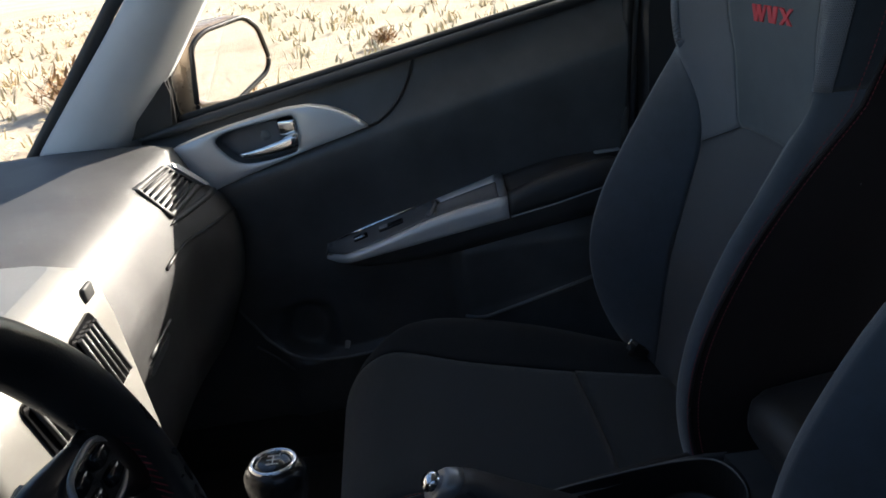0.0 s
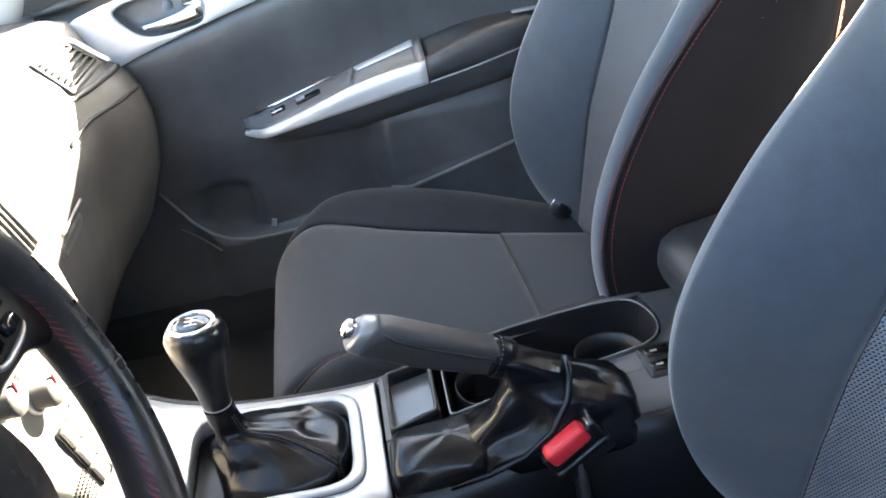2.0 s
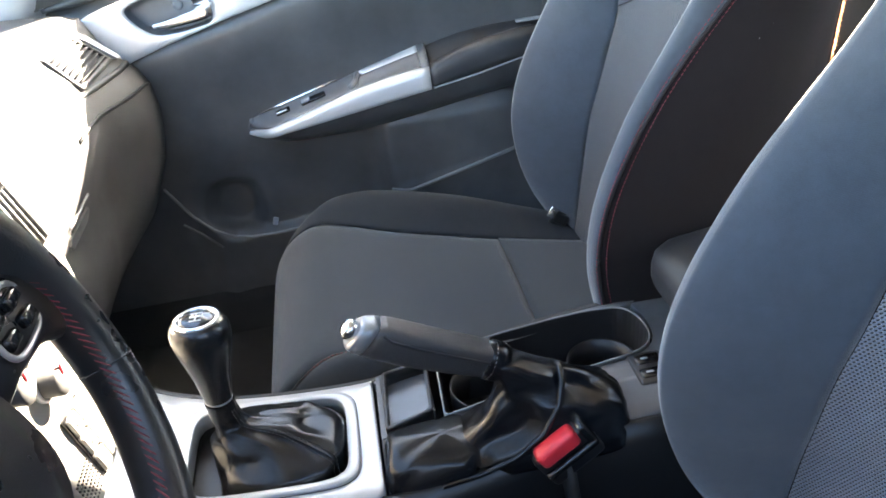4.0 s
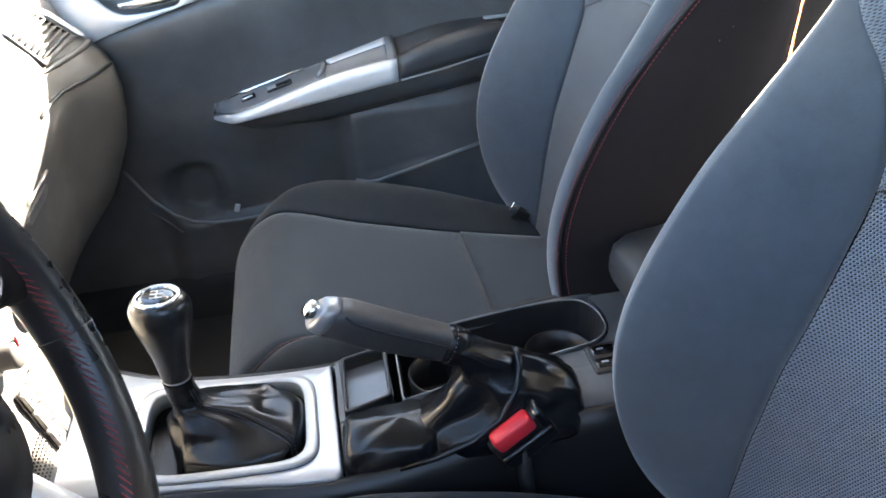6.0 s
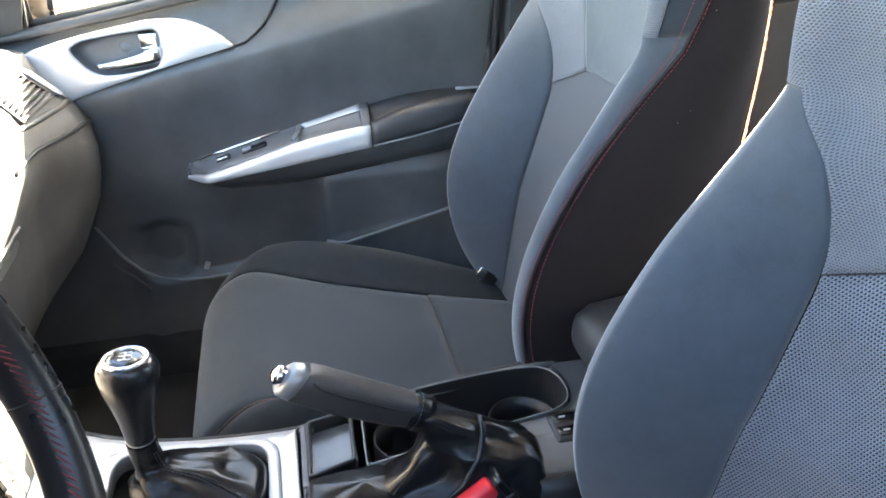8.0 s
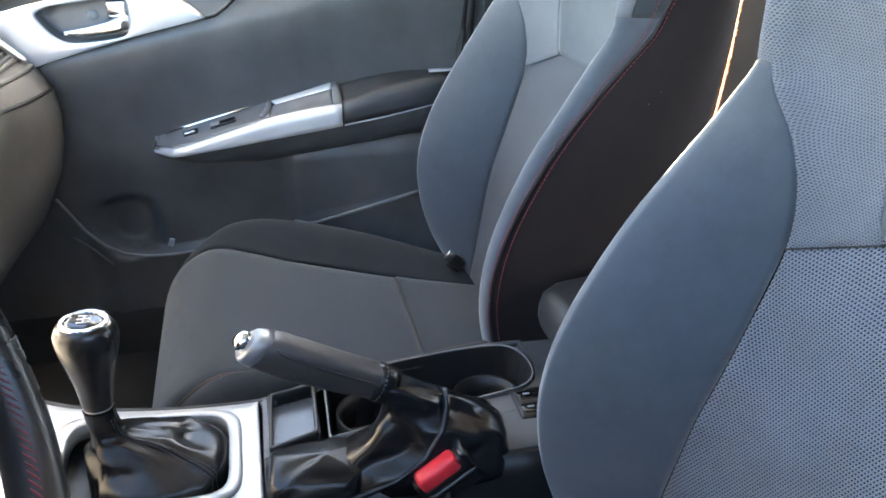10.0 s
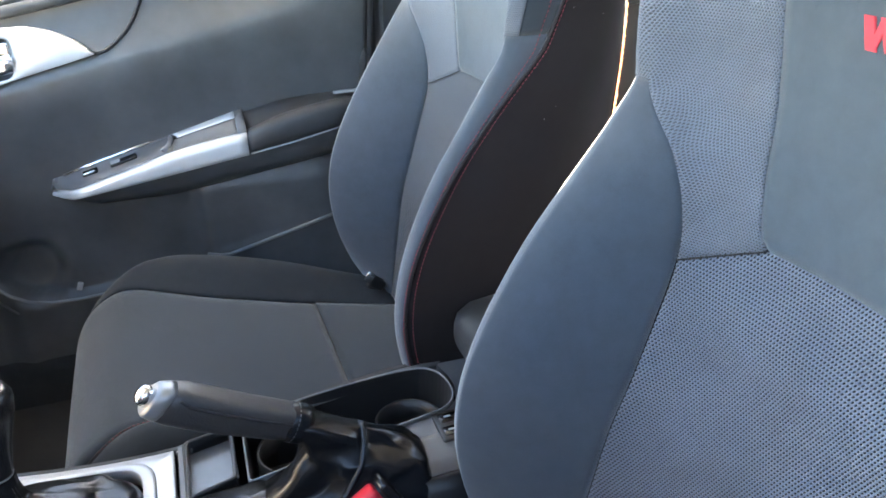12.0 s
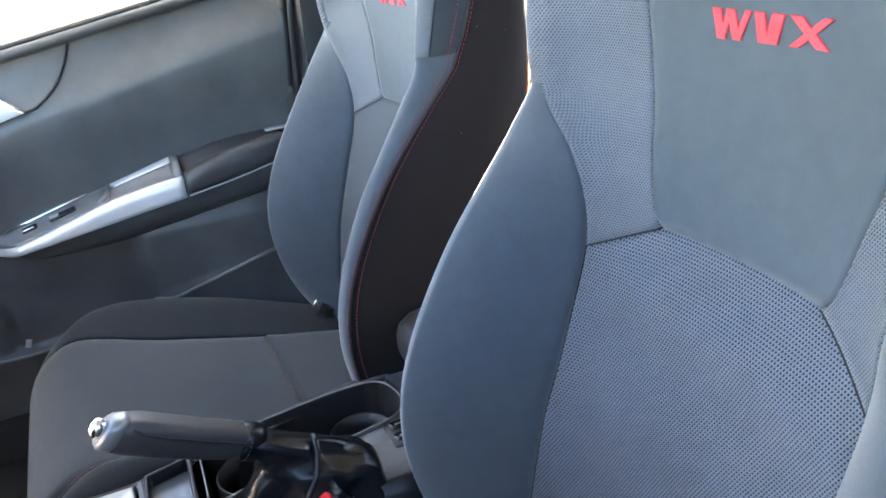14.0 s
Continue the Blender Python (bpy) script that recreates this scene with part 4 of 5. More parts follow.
rings = []
for i in range(97):
    a = i * math.tau / 96
    fat = 1.0 + 0.14 * math.exp(-((a - 1.2) / 0.35) ** 2) + 0.14 * math.exp(-((a - math.tau + 1.2) / 0.35) ** 2)
    rings.append([on_wheel(a, WR + 0.0175 * fat * math.cos(b), 0.0205 * fat * math.sin(b)) for b in [k * math.tau / 16 for k in range(16)]])
part("rim", loft(rings, True, False), "wheel_leather", wheel, "black leather rim")
for a0 in (1.9, math.tau - 1.9):
    part("rim_joint", loft([[on_wheel(a0 + da, WR + r * math.cos(b), r * 1.17 * math.sin(b)) for b in [k * math.tau / 16 for k in range(16)]] for da, r in ((-0.006, 0.0165), (-0.004, 0.0180), (0.004, 0.0180), (0.006, 0.0165))], True, False), "piping", wheel)
verts, faces = [], []
for i in range(78):
    a = 1.30 + i * (3.0 / 78)
    lo, hi = radians(146.0), radians(166.0)
    ends = [on_wheel(a + da, WR + 0.0182 * math.cos(b), 0.0212 * math.sin(b)) for da, b in ((-0.028, hi), (0.0, (lo + hi) / 2), (0.028, lo))]
    k0 = len(verts)
    for p, r in zip(ends, (0.0007, 0.0012, 0.0007)):
        out = (p - on_wheel(a, WR)).normalized()
        along = on_wheel(a + math.pi / 2, 1.0)
        verts += [p + along * r, p + out * r, p - along * r, p - out * r]
    for m in range(2):
        faces += [[k0 + 4 * m + g, k0 + 4 * m + (g + 1) % 4, k0 + 4 * m + 4 + (g + 1) % 4, k0 + 4 * m + 4 + g] for g in range(4)]
part("rim_stitching", mesh_from("rim_stitching", verts, faces), "wheel_thread", wheel, "dark red rim stitching")
rings = [[wn_ * d + wy * 0.078 * k * math.copysign(abs(math.cos(a)) ** 0.75, math.cos(a)) + wu * (-0.012 + 0.068 * k * math.copysign(abs(math.sin(a)) ** 0.8, math.sin(a))) for a in [i * math.tau / 32 for i in range(32)]] for d, k in ((-0.05, 0.85), (-0.03, 1.0), (-0.008, 1.0), (0.004, 0.92), (0.010, 0.6), (0.012, 0.05))]
part("hub", loft(rings), "wheel_leather", wheel, "black airbag cover")
for s in (1, -1):
    rings = [[wy * s * y + wu * (zc + h * math.copysign(abs(math.cos(a)) ** 0.6, math.cos(a))) + wn_ * (dd + t * math.sin(a)) for a in [i * math.tau / 16 for i in range(16)]] for y, zc, h, dd, t in ((0.070, 0.018, 0.034, -0.02, 0.016), (0.11, 0.021, 0.030, -0.014, 0.015), (0.145, 0.018, 0.027, -0.008, 0.013), (0.175, 0.010, 0.036, -0.002, 0.013))]
    sp = part("spoke", loft(rings), "wheel_leather", wheel, "black wheel spoke")
    bez = [wy * s * (0.128 + 0.028 * math.copysign(abs(math.cos(a)) ** 0.6, math.cos(a))) + wu * (0.022 + 0.019 * math.copysign(abs(math.sin(a)) ** 0.6, math.sin(a))) + wn_ * 0.004 for a in [k * math.tau / 32 for k in range(33)]]
    part("switch_bezel", tube(bez, 0.0022, 8), "brake_cap", sp, "grey ring round the wheel buttons")
    for y0, z0, w, h in ((0.116, 0.030, 0.018, 0.010), (0.139, 0.031, 0.018, 0.010), (0.116, 0.015, 0.018, 0.010), (0.139, 0.016, 0.018, 0.010)):
        bm = rbox((0.008, w, h), (0.0, 0.0, 0.0), 0.0025)
        bmesh.ops.transform(bm, matrix=Matrix.Translation(wy * s * y0 + wu * z0 + wn_ * (0.002 + 0.18 * (y0 - 0.116))) @ Matrix.Rotation(-WT, 4, "Y"), verts=bm.verts)
        part("spoke_button", bm, "gloss_black", sp, "small black button on the wheel spoke")
    part("lower_spoke", tube([wy * s * 0.045 - wu * 0.07 - wn_ * 0.02, wy * s * 0.055 - wu * 0.12 - wn_ * 0.01, wy * s * 0.06 - wu * 0.168], [0.014, 0.012, 0.014], 10), "silver", wheel, "silver lower spoke")

# ---- centre console ----
con = thing("centre_console", (0.2, 0.0, 0.0), "grey centre console with silver shifter surround", "centre console")
cpart = sub(con, Matrix.Translation((-0.2, 0, 0)))


def con_z(x):
    return curve([(-0.14, 0.368), (-0.09, 0.338), (-0.03, 0.323), (0.06, 0.314), (0.16, 0.309), (0.24, 0.312), (0.34, 0.320), (0.48, 0.324), (0.56, 0.322)], x)


def con_left(x):
    return curve([(-0.14, -0.105), (0.0, -0.098), (0.15, -0.112), (0.26, -0.104), (0.34, -0.090), (0.44, -0.092), (0.56, -0.09)], x)


def con_right(x):
    return curve([(-0.14, 0.103), (0.0, 0.077), (0.16, 0.074), (0.22, 0.091), (0.30, 0.100), (0.45, 0.116), (0.56, 0.11)], x)


# side walls and the black inside
for nm, edge, s in (("side_wall", con_left, -1), ("side_wall", con_right, 1)):
    cpart(nm, shell(lambda u, v: (-0.14 + u * 0.72, edge(-0.14 + u * 0.72) + s * 0.012 * (1 - v) - s * 0.006 * step(0.9, 1.0, v), v * (con_z(-0.14 + u * 0.72) - 0.002)), 36, 12, 0.01, 0.0, flip=(s < 0)), "black", "black console side")
con_top = lambda dz: (lambda a, b, c: (a, b, con_z(a) + dz - c))
# silver plate round the shifter
OUT = []
for k in range(40):
    OUT.append((-0.125 + 0.28 * k / 39, con_right(-0.125 + 0.28 * k / 39) - 0.004))
for k in range(24):
    OUT.append((0.157, 0.07 - 0.172 * k / 23))
for k in range(40):
    x = 0.15 - 0.275 * k / 39
    OUT.append((x, con_left(x) + 0.002))
for k in range(24):
    OUT.append((-0.127, -0.09 + 0.17 * k / 23))
HOLE = []
core = (0.04, -0.015)
for a, b in OUT:
    dx, dy = a - core[0], b - core[1]
    n4 = (abs(dx / 0.088) ** 6 + abs(dy / 0.068) ** 6) ** (1 / 6)
    HOLE.append((core[0] + dx / n4, core[1] + dy / n4))
cpart("shifter_plate", ring_plate(OUT, HOLE, con_top(0.003), 0.012), "plate_silver", "satin silver plate round the shifter")
RIM = [(core[0] + (a - core[0]) * 1.095, core[1] + (b - core[1]) * 1.095) for a, b in HOLE]
IN = [(core[0] + (a - core[0]) * 0.95, core[1] + (b - core[1]) * 0.95) for a, b in HOLE]
cpart("plate_groove", ring_plate([(core[0] + (a - core[0]) * 1.108, core[1] + (b - core[1]) * 1.108) for a, b in HOLE], RIM, con_top(0.0036), 0.002), "black")
cpart("shifter_rim", ring_plate(RIM, IN, con_top(0.007), 0.02), "plate_silver", "raised silver rim of the shifter opening")
cpart("well", prism([(core[0] + (a - core[0]) * 1.0, core[1] + (b - core[1]) * 1.0) for a, b in HOLE], con_top(-0.03), 0.005, 0.0), "black", "black bottom of the shifter opening")
# grey top with openings for tray and cup holder
T0, T1 = 0.160, 0.58
cpart("top_near", shell(lambda u, v: (T0 + u * (T1 - T0), con_left(T0 + u * (T1 - T0)) + 0.004 + v * (-0.028 - con_left(T0 + u * (T1 - T0))), con_z(T0 + u * (T1 - T0)) - 0.010 * (1 - step(0, 0.25, v))), 30, 8, 0.012, 0.0), "console", "grey console top")
def far_edge(x, v):
    """Across the strip between the cup holder and the console's side."""
    y = con_right(x)
    near = max(y - 0.009, 0.0935 + 0.06 * (x - 0.236)) if x > 0.225 else y - 0.009
    return min(near, y - 0.001) * (1 - v) + y * v


cpart("top_far", shell(lambda u, v: (T0 + u * (T1 - T0), far_edge(T0 + u * (T1 - T0), v), con_z(T0 + u * (T1 - T0)) + 0.0005 - 0.004 * step(0.5, 1.0, v)), 30, 4, 0.012, 0.0), "console")
cpart("top_rear", prism(rounded([(0.405, -0.024), (0.585, -0.024), (0.585, 0.104), (0.492, 0.104), (0.500, 0.060), (0.490, 0.022), (0.462, 0.004), (0.41, 0.0)], [0.002, 0.002, 0.002, 0.002, 0.03, 0.02, 0.02, 0.004]), con_top(0.001), 0.012, 0.0015), "console", "grey grained console top behind the cup holder")
cpart("top_front", prism([(0.160, -0.030), (0.167, -0.030), (0.169, 0.074), (0.162, 0.076)], con_top(0.002), 0.02, 0.001), "console")
cpart("console_ridge", tube([(0.402, -0.086, con_z(0.40) - 0.004), (0.405, -0.06, con_z(0.40) + 0.004), (0.412, -0.02, con_z(0.41) + 0.005)], 0.007, 8), "gloss_black", "glossy edge of the console")
# tray
TRAY = rounded([(0.166, -0.026), (0.222, -0.010), (0.226, 0.080), (0.170, 0.072)], 0.006, 4)
TIN = rounded([(0.1705, -0.0205), (0.2175, -0.0065), (0.2208, 0.0755), (0.1738, 0.068)], 0.004, 4)
cpart("tray_rim", ring_plate(TRAY, TIN, con_top(0.010), 0.02), "black", "dark rim of the small tray")
cpart("tray_floor", prism(TRAY, con_top(-0.008), 0.004, 0.0), "tray", "grey tray bottom")
for x, y, sx, sy in ((0.1685, 0.024, 0.003, 0.09), (0.2225, 0.036, 0.003, 0.09)):
    cpart("tray_wall", rbox((sx, sy, 0.034), (x, y, con_z(x) - 0.010), 0.001, 1), "pad")
# cup holder: long rounded well with a ring in it
CUP = rounded([(0.232, -0.020), (0.236, 0.092), (0.43, 0.104), (0.490, 0.096), (0.494, 0.012), (0.41, 0.000)], [0.006, 0.008, 0.05, 0.045, 0.042, 0.02], 8)
fine = []
for (a0, b0), (a1, b1) in zip(CUP, CUP[1:] + CUP[:1]):
    k = max(1, int(math.hypot(a1 - a0, b1 - b0) / 0.012))
    fine += [(a0 + (a1 - a0) * i / k, b0 + (b1 - b0) * i / k) for i in range(k)]
CUP = fine
CIN = [(0.37 + (a - 0.37) * 0.984, 0.05 + (b - 0.05) * 0.968) for a, b in CUP]
cpart("cup_rim", ring_plate(CUP, CIN, con_top(0.006), 0.010), "worn_edge", "grey rim of the cup holder")
bm = bmesh.new()
tops = [bm.verts.new((a, b, con_z(a) + 0.004)) for a, b in CIN]
lows = [bm.verts.new((0.37 + (a - 0.37) * 0.95, 0.05 + (b - 0.05) * 0.9, 0.235)) for a, b in CIN]
for k in range(len(CIN)):
    bm.faces.new([tops[k], lows[k], lows[(k + 1) % len(CIN)], tops[(k + 1) % len(CIN)]])
bm.faces.new(lows)
cpart("cup_well", bm, "black", "deep black cup holder well")
for cxx, rr in ((0.437, 0.040), (0.290, 0.040)):
    cpart("cup_ring", loft([[(cxx + (rr + dr) * math.cos(a), 0.052 + (rr + dr) * math.sin(a), 0.288 + dz) for dr, dz in ((0, 0), (0.003, 0.0), (0.003, -0.05), (0, -0.05))] for a in [i * math.tau / 32 for i in range(33)]], True, False), "black", "dark ring inside the cup holder")
# heated seat rocker switches
cpart("switch_frame", rbox((0.040, 0.052, 0.008), (0.470, -0.017, con_z(0.47) - 0.001), 0.003), "black", "black frame of the seat heater switches")
for k, (x, y) in enumerate(((0.471, -0.005), (0.469, -0.028))):
    s_ = cpart("seat_heat_switch", rbox((0.030, 0.017, 0.010), (x, y, con_z(x) - 0.0005), 0.003), "gloss_black", "black seat heater rocker switch")
    cpart("switch_mark", rbox((0.008, 0.0025, 0.001), (x - 0.004, y, con_z(x) + 0.0047), 0.0, 1), "grey_mark", "", s_)

# padded console box lid between the seats
lid = thing("armrest_box", (0.62, 0.01, 0.31), "black padded console box lid between the front seats", "armrest")
lpart = sub(lid, Matrix.Translation((-0.62, -0.01, -0.31)))
lpart("box", rbox((0.24, 0.15, 0.10), (0.665, 0.012, 0.36), 0.012), "console", "grey console box")
rings = []
for x, k, dz in [(0.503, 0.36, -0.008), (0.506, 0.58, -0.006), (0.513, 0.80, -0.003), (0.53, 0.96, 0.001), (0.60, 1.0, 0.008), (0.72, 1.0, 0.014), (0.79, 0.9, 0.014), (0.80, 0.5, 0.008)]:
    rings.append([(x, 0.012 + 0.078 * k ** 0.4 * math.copysign(abs(math.cos(a)) ** 0.35, math.cos(a)), 0.399 + dz + 0.031 * k * math.copysign(abs(math.sin(a)) ** 0.5, math.sin(a))) for a in [i * math.tau / 36 for i in range(36)]])
lpart("lid", loft(rings), "pad", "black padded lid")
lpart("lid_seam", tube([(0.507, -0.04, 0.398), (0.504, 0.0, 0.397), (0.507, 0.06, 0.398)], 0.0012, 6), "black")

# ---- gear lever ----
gear = thing("gear_lever", (0.02, -0.005, 0.29), "gear lever with black leather knob and boot", "gear lever")
gpart = sub(gear, Matrix.Translation((-0.02, 0.005, -0.29)))
axis0, axis1 = Vector((0.001, -0.002, 0.391)), Vector((0.004, 0.004, 0.486))
way = (axis1 - axis0).normalized()
sx = way.cross(Vector((0, 1, 0))).normalized()
sy = way.cross(sx)
rings = []
for t, r, e in [(-0.004, 0.0140, 0), (0.0, 0.0150, 0), (0.01, 0.0162, 0), (0.03, 0.0190, 0), (0.05, 0.0230, 0.001), (0.068, 0.0268, 0.002), (0.080, 0.0288, 0.002), (0.089, 0.0286, 0.002), (0.096, 0.0264, 0.001), (0.1000, 0.0225, 0.0)]:
    c = axis0 + way * t * 0.955
    rings.append([c + (sx * math.cos(a) * (r + e) + sy * math.sin(a) * r) for a in [i * math.tau / 32 for i in range(32)]])
gpart("knob", loft(rings), "knob", "worn black leather knob")
cap0 = axis0 + way * 0.0960
gpart("knob_ring", loft([[cap0 + way * d + sx * r * math.cos(a) + sy * r * math.sin(a) for r, d in ((0.0230, -0.003), (0.0232, 0.0012), (0.0206, 0.0022), (0.0188, 0.001), (0.0186, -0.002))] for a in [i * math.tau / 40 for i in range(41)]], True, False), "chrome", "chrome ring on the knob")
cap = gpart("knob_cap", loft([[cap0 + way * d + sx * r * math.cos(a) + sy * r * math.sin(a) for a in [i * math.tau / 32 for i in range(32)]] for r, d in ((0.0188, -0.003), (0.0188, 0.0004), (0.014, 0.0016), (0.008, 0.0022), (0.001, 0.0024))]), "gloss_black", "glossy black cap with a white shift pattern")


def on_cap(p, q):
    return cap0 + sx * q + sy * p + way * (0.0026 - 2.0 * (p * p + q * q))


for a, b in (((-0.007, 0), (0.007, 0)), ((-0.007, -0.006), (-0.007, 0.006)), ((0.0, -0.006), (0.0, 0.006)), ((0.007, -0.006), (0.007, 0.006))):
    gpart("shift_mark", tube([on_cap(*a), on_cap((a[0] + b[0]) / 2, (a[1] + b[1]) / 2), on_cap(*b)], 0.0006, 6), "white_mark", "", cap)
gpart("collar", loft([[axis0 + way * d + sx * r * math.cos(a) + sy * r * math.sin(a) for a in [i * math.tau / 28 for i in range(28)]] for r, d in ((0.0128, -0.0040), (0.0146, -0.0034), (0.0151, -0.0024), (0.0149, -0.0014))]), "brake_cap", "thin grey collar under the knob")


def boot_shape(levels, seed, fold, waves, twist=0.0):
    """A creased leather boot: rings (centre, half sizes, squareness) from top to bottom, with folds that grow downwards."""
    rings = []
    for i, (c, rx, ry, sq, amp) in enumerate(levels):
        row = []
        for k in range(72):
            a = k * math.tau / 72
            ca, sa = math.cos(a), math.sin(a)
            px = rx * math.copysign(abs(ca) ** sq, ca)
            py = ry * math.copysign(abs(sa) ** sq, sa)
            n1 = noise.noise(Vector((ca * 1.1 + seed, sa * 1.1, i * 0.07 + seed)))
            n2 = noise.noise(Vector((ca * 1.7, sa * 1.7 + seed, i * 0.11)))
            n3 = noise.noise(Vector((ca * 3.4 + 3, sa * 3.4 + seed, i * 0.2)))
            d = amp * fold * (n1 * 1.2 + 0.15 - 0.8 * math.sqrt(n2 * n2 + 0.004) - 0.08 * abs(n3) + 0.22 * math.sin(waves * a + i * twist))
            zz = c[2] + amp * fold * 0.5 * noise.noise(Vector((ca * 1.2 + 7, sa * 1.2, i * 0.08 + seed)))
            row.append((c[0] + px + ca * d, c[1] + py + sa * d, zz))
        rings.append(row)
    return rings


def blend_levels(keys, n):
    out = []
    for i in range(n + 1):
        t = i / n
        vals = [curve([(k[0], k[1][m]) for k in keys], t) for m in range(7)]
        out.append(((vals[0], vals[1], vals[2]), vals[3], vals[4], vals[5], vals[6]))
    return out


keys = [(0.0, (0.001, -0.002, 0.387, 0.0156, 0.0156, 1.0, 0.0)), (0.16, (0.002, -0.002, 0.370, 0.0160, 0.0160, 1.0, 0.06)), (0.34, (0.009, -0.003, 0.352, 0.0205, 0.0190, 0.95, 0.35)),
        (0.56, (0.033, -0.007, 0.337, 0.048, 0.037, 0.8, 1.0)), (0.8, (0.048, -0.012, 0.322, 0.066, 0.055, 0.6, 1.0)), (1.0, (0.050, -0.015, 0.292, 0.072, 0.062, 0.42, 0.3))]
rows = boot_shape(blend_levels(keys, 44), 3.0, 0.016, 3, 0.17)
gpart("boot", loft(rows, True, False), "leather", "creased black leather boot")
seam_line = [Vector(r[64]) for r in rows[4:43]]
out = Vector((0.77, -0.64, 0.25))
gpart("boot_welt", tube([p + out * 0.0004 for p in seam_line], 0.0018, 8), "leather", "raised seam of the boot")
for k in (63, 65):
    stitches([Vector(r[k]) + out * 0.0012 for r in rows[4:43]], 0.0030, 0.0016, 0.0006, "pad", gear, "boot_stitching", "dark grey boot stitching").data.transform(Matrix.Translation((-0.02, 0.005, -0.29)))

# ---- handbrake ----
brake = thing("handbrake", (0.30, -0.06, 0.31), "raised handbrake lever with grey leather grip and black boot", "handbrake")
bpart = sub(brake, Matrix.Translation((-0.30, 0.06, -0.31)))
tip, root = Vector((0.159, -0.058, 0.4785)), Vector((0.312, -0.053, 0.3965))
bw = (root - tip).normalized()
bs = Vector((0, 1, 0))
bu = bs.cross(bw).normalized()
if bu.z < 0:
    bu = -bu
rings = []
for t, w, h, dz in [(0.0110, 0.0158, 0.0182, 0.0), (0.013, 0.0169, 0.0200, 0.0), (0.024, 0.0179, 0.0214, 0.0), (0.05, 0.0184, 0.0218, -0.001), (0.09, 0.0178, 0.0208, -0.001), (0.12, 0.0172, 0.0200, 0.0), (0.136, 0.0164, 0.0190, 0.001), (0.142, 0.0150, 0.017, 0.001)]:
    c = tip + bw * t + bu * dz
    lean = 0.34 * step(0.06, 0.013, t)
    row = []
    for i in range(36):
        a = i * math.tau / 36
        up = h * 0.93 * math.copysign(abs(math.sin(a)) ** 0.62, math.sin(a))
        row.append(c + bs * w * math.copysign(abs(math.cos(a)) ** 0.62, math.cos(a)) + bu * up + bw * lean * up)
    rings.append(row)
bpart("grip", loft(rings), "brake_leather", "grey leather handbrake grip")
for s in (1, -1):
    bpart("grip_seam", tube([tip + bw * t - bs * s * w + bu * h for t, w, h in ((0.022, 0.0166, 0.0130), (0.032, 0.0184, 0.0095), (0.06, 0.0189, 0.0075), (0.10, 0.0183, 0.0070), (0.136, 0.0171, 0.0065))], 0.0015, 6), "piping", "dark seam of the grip")
bpart("tip_cap", loft([[tip + bw * (t + 0.34 * r * 1.12 * math.sin(a)) + bs * r * math.copysign(abs(math.cos(a)) ** 0.7, math.cos(a)) + bu * r * 1.12 * math.copysign(abs(math.sin(a)) ** 0.7, math.sin(a)) for a in [i * math.tau / 32 for i in range(32)]] for t, r in ((-0.002, 0.0098), (-0.0035, 0.0122), (0.000, 0.0150), (0.006, 0.0163), (0.0120, 0.0168))]), "brake_cap", "satin grey end cap of the grip")
bn = (bw - bu * 0.34).normalized()
bv = bs.cross(bn).normalized()
bpart("release_button", loft([[tip + bn * t + bs * r * math.cos(a) + bv * r * math.sin(a) for a in [i * math.tau / 24 for i in range(24)]] for t, r in ((0.002, 0.0098), (-0.009, 0.0102), (-0.0125, 0.0090), (-0.0148, 0.0060), (-0.0156, 0.001))]), "chrome", "chrome release button")
rings = []
for t, r in ((0.134, 0.0168), (0.137, 0.0186), (0.144, 0.0193), (0.150, 0.0190), (0.158, 0.0175)):
    c = tip + bw * t
    rings.append([c + bs * r * math.cos(a) * (1 + 0.03 * math.sin(5 * a + t * 300)) + bu * r * 1.12 * math.sin(a) for a in [i * math.tau / 40 for i in range(40)]])
bpart("boot_cuff", loft(rings), "leather", "gathered leather cuff")
stitches([tip + bw * 0.1415 + bs * 0.0192 * math.cos(a) + bu * 0.0214 * math.sin(a) for a in [i * math.tau / 24 for i in range(25)]], 0.0028, 0.002, 0.0005, "console", brake, "cuff_stitching", "grey cuff stitching").data.transform(Matrix.Translation((-0.30, 0.06, -0.31)))
keys = [(0.0, (0.286, -0.0545, 0.416, 0.010, 0.013, 1.0, 0.0)), (0.07, (0.294, -0.0548, 0.412, 0.0185, 0.0180, 1.0, 0.03)), (0.16, (0.308, -0.056, 0.400, 0.026, 0.0205, 0.95, 0.3)), (0.35, (0.332, -0.057, 0.379, 0.046, 0.025, 0.85, 0.9)),
        (0.6, (0.344, -0.060, 0.352, 0.070, 0.033, 0.75, 1.0)), (0.85, (0.330, -0.062, 0.325, 0.094, 0.041, 0.6, 0.8)), (1.0, (0.322, -0.063, 0.300, 0.104, 0.044, 0.5, 0.3))]
bpart("boot", loft(boot_shape(blend_levels(keys, 44), 2.4, 0.0095, 5, 0.12)), "leather", "creased black leather boot")
bpart("boot_welt", tube([(0.350, -0.044, 0.386), (0.354, -0.060, 0.393), (0.352, -0.076, 0.386), (0.344, -0.090, 0.366), (0.324, -0.102, 0.342), (0.292, -0.109, 0.324), (0.255, -0.111, 0.314), (0.215, -0.111, 0.308)], [0.003, 0.004, 0.004, 0.0036, 0.0034, 0.003, 0.003, 0.003], 8), "leather", "raised leather welt")
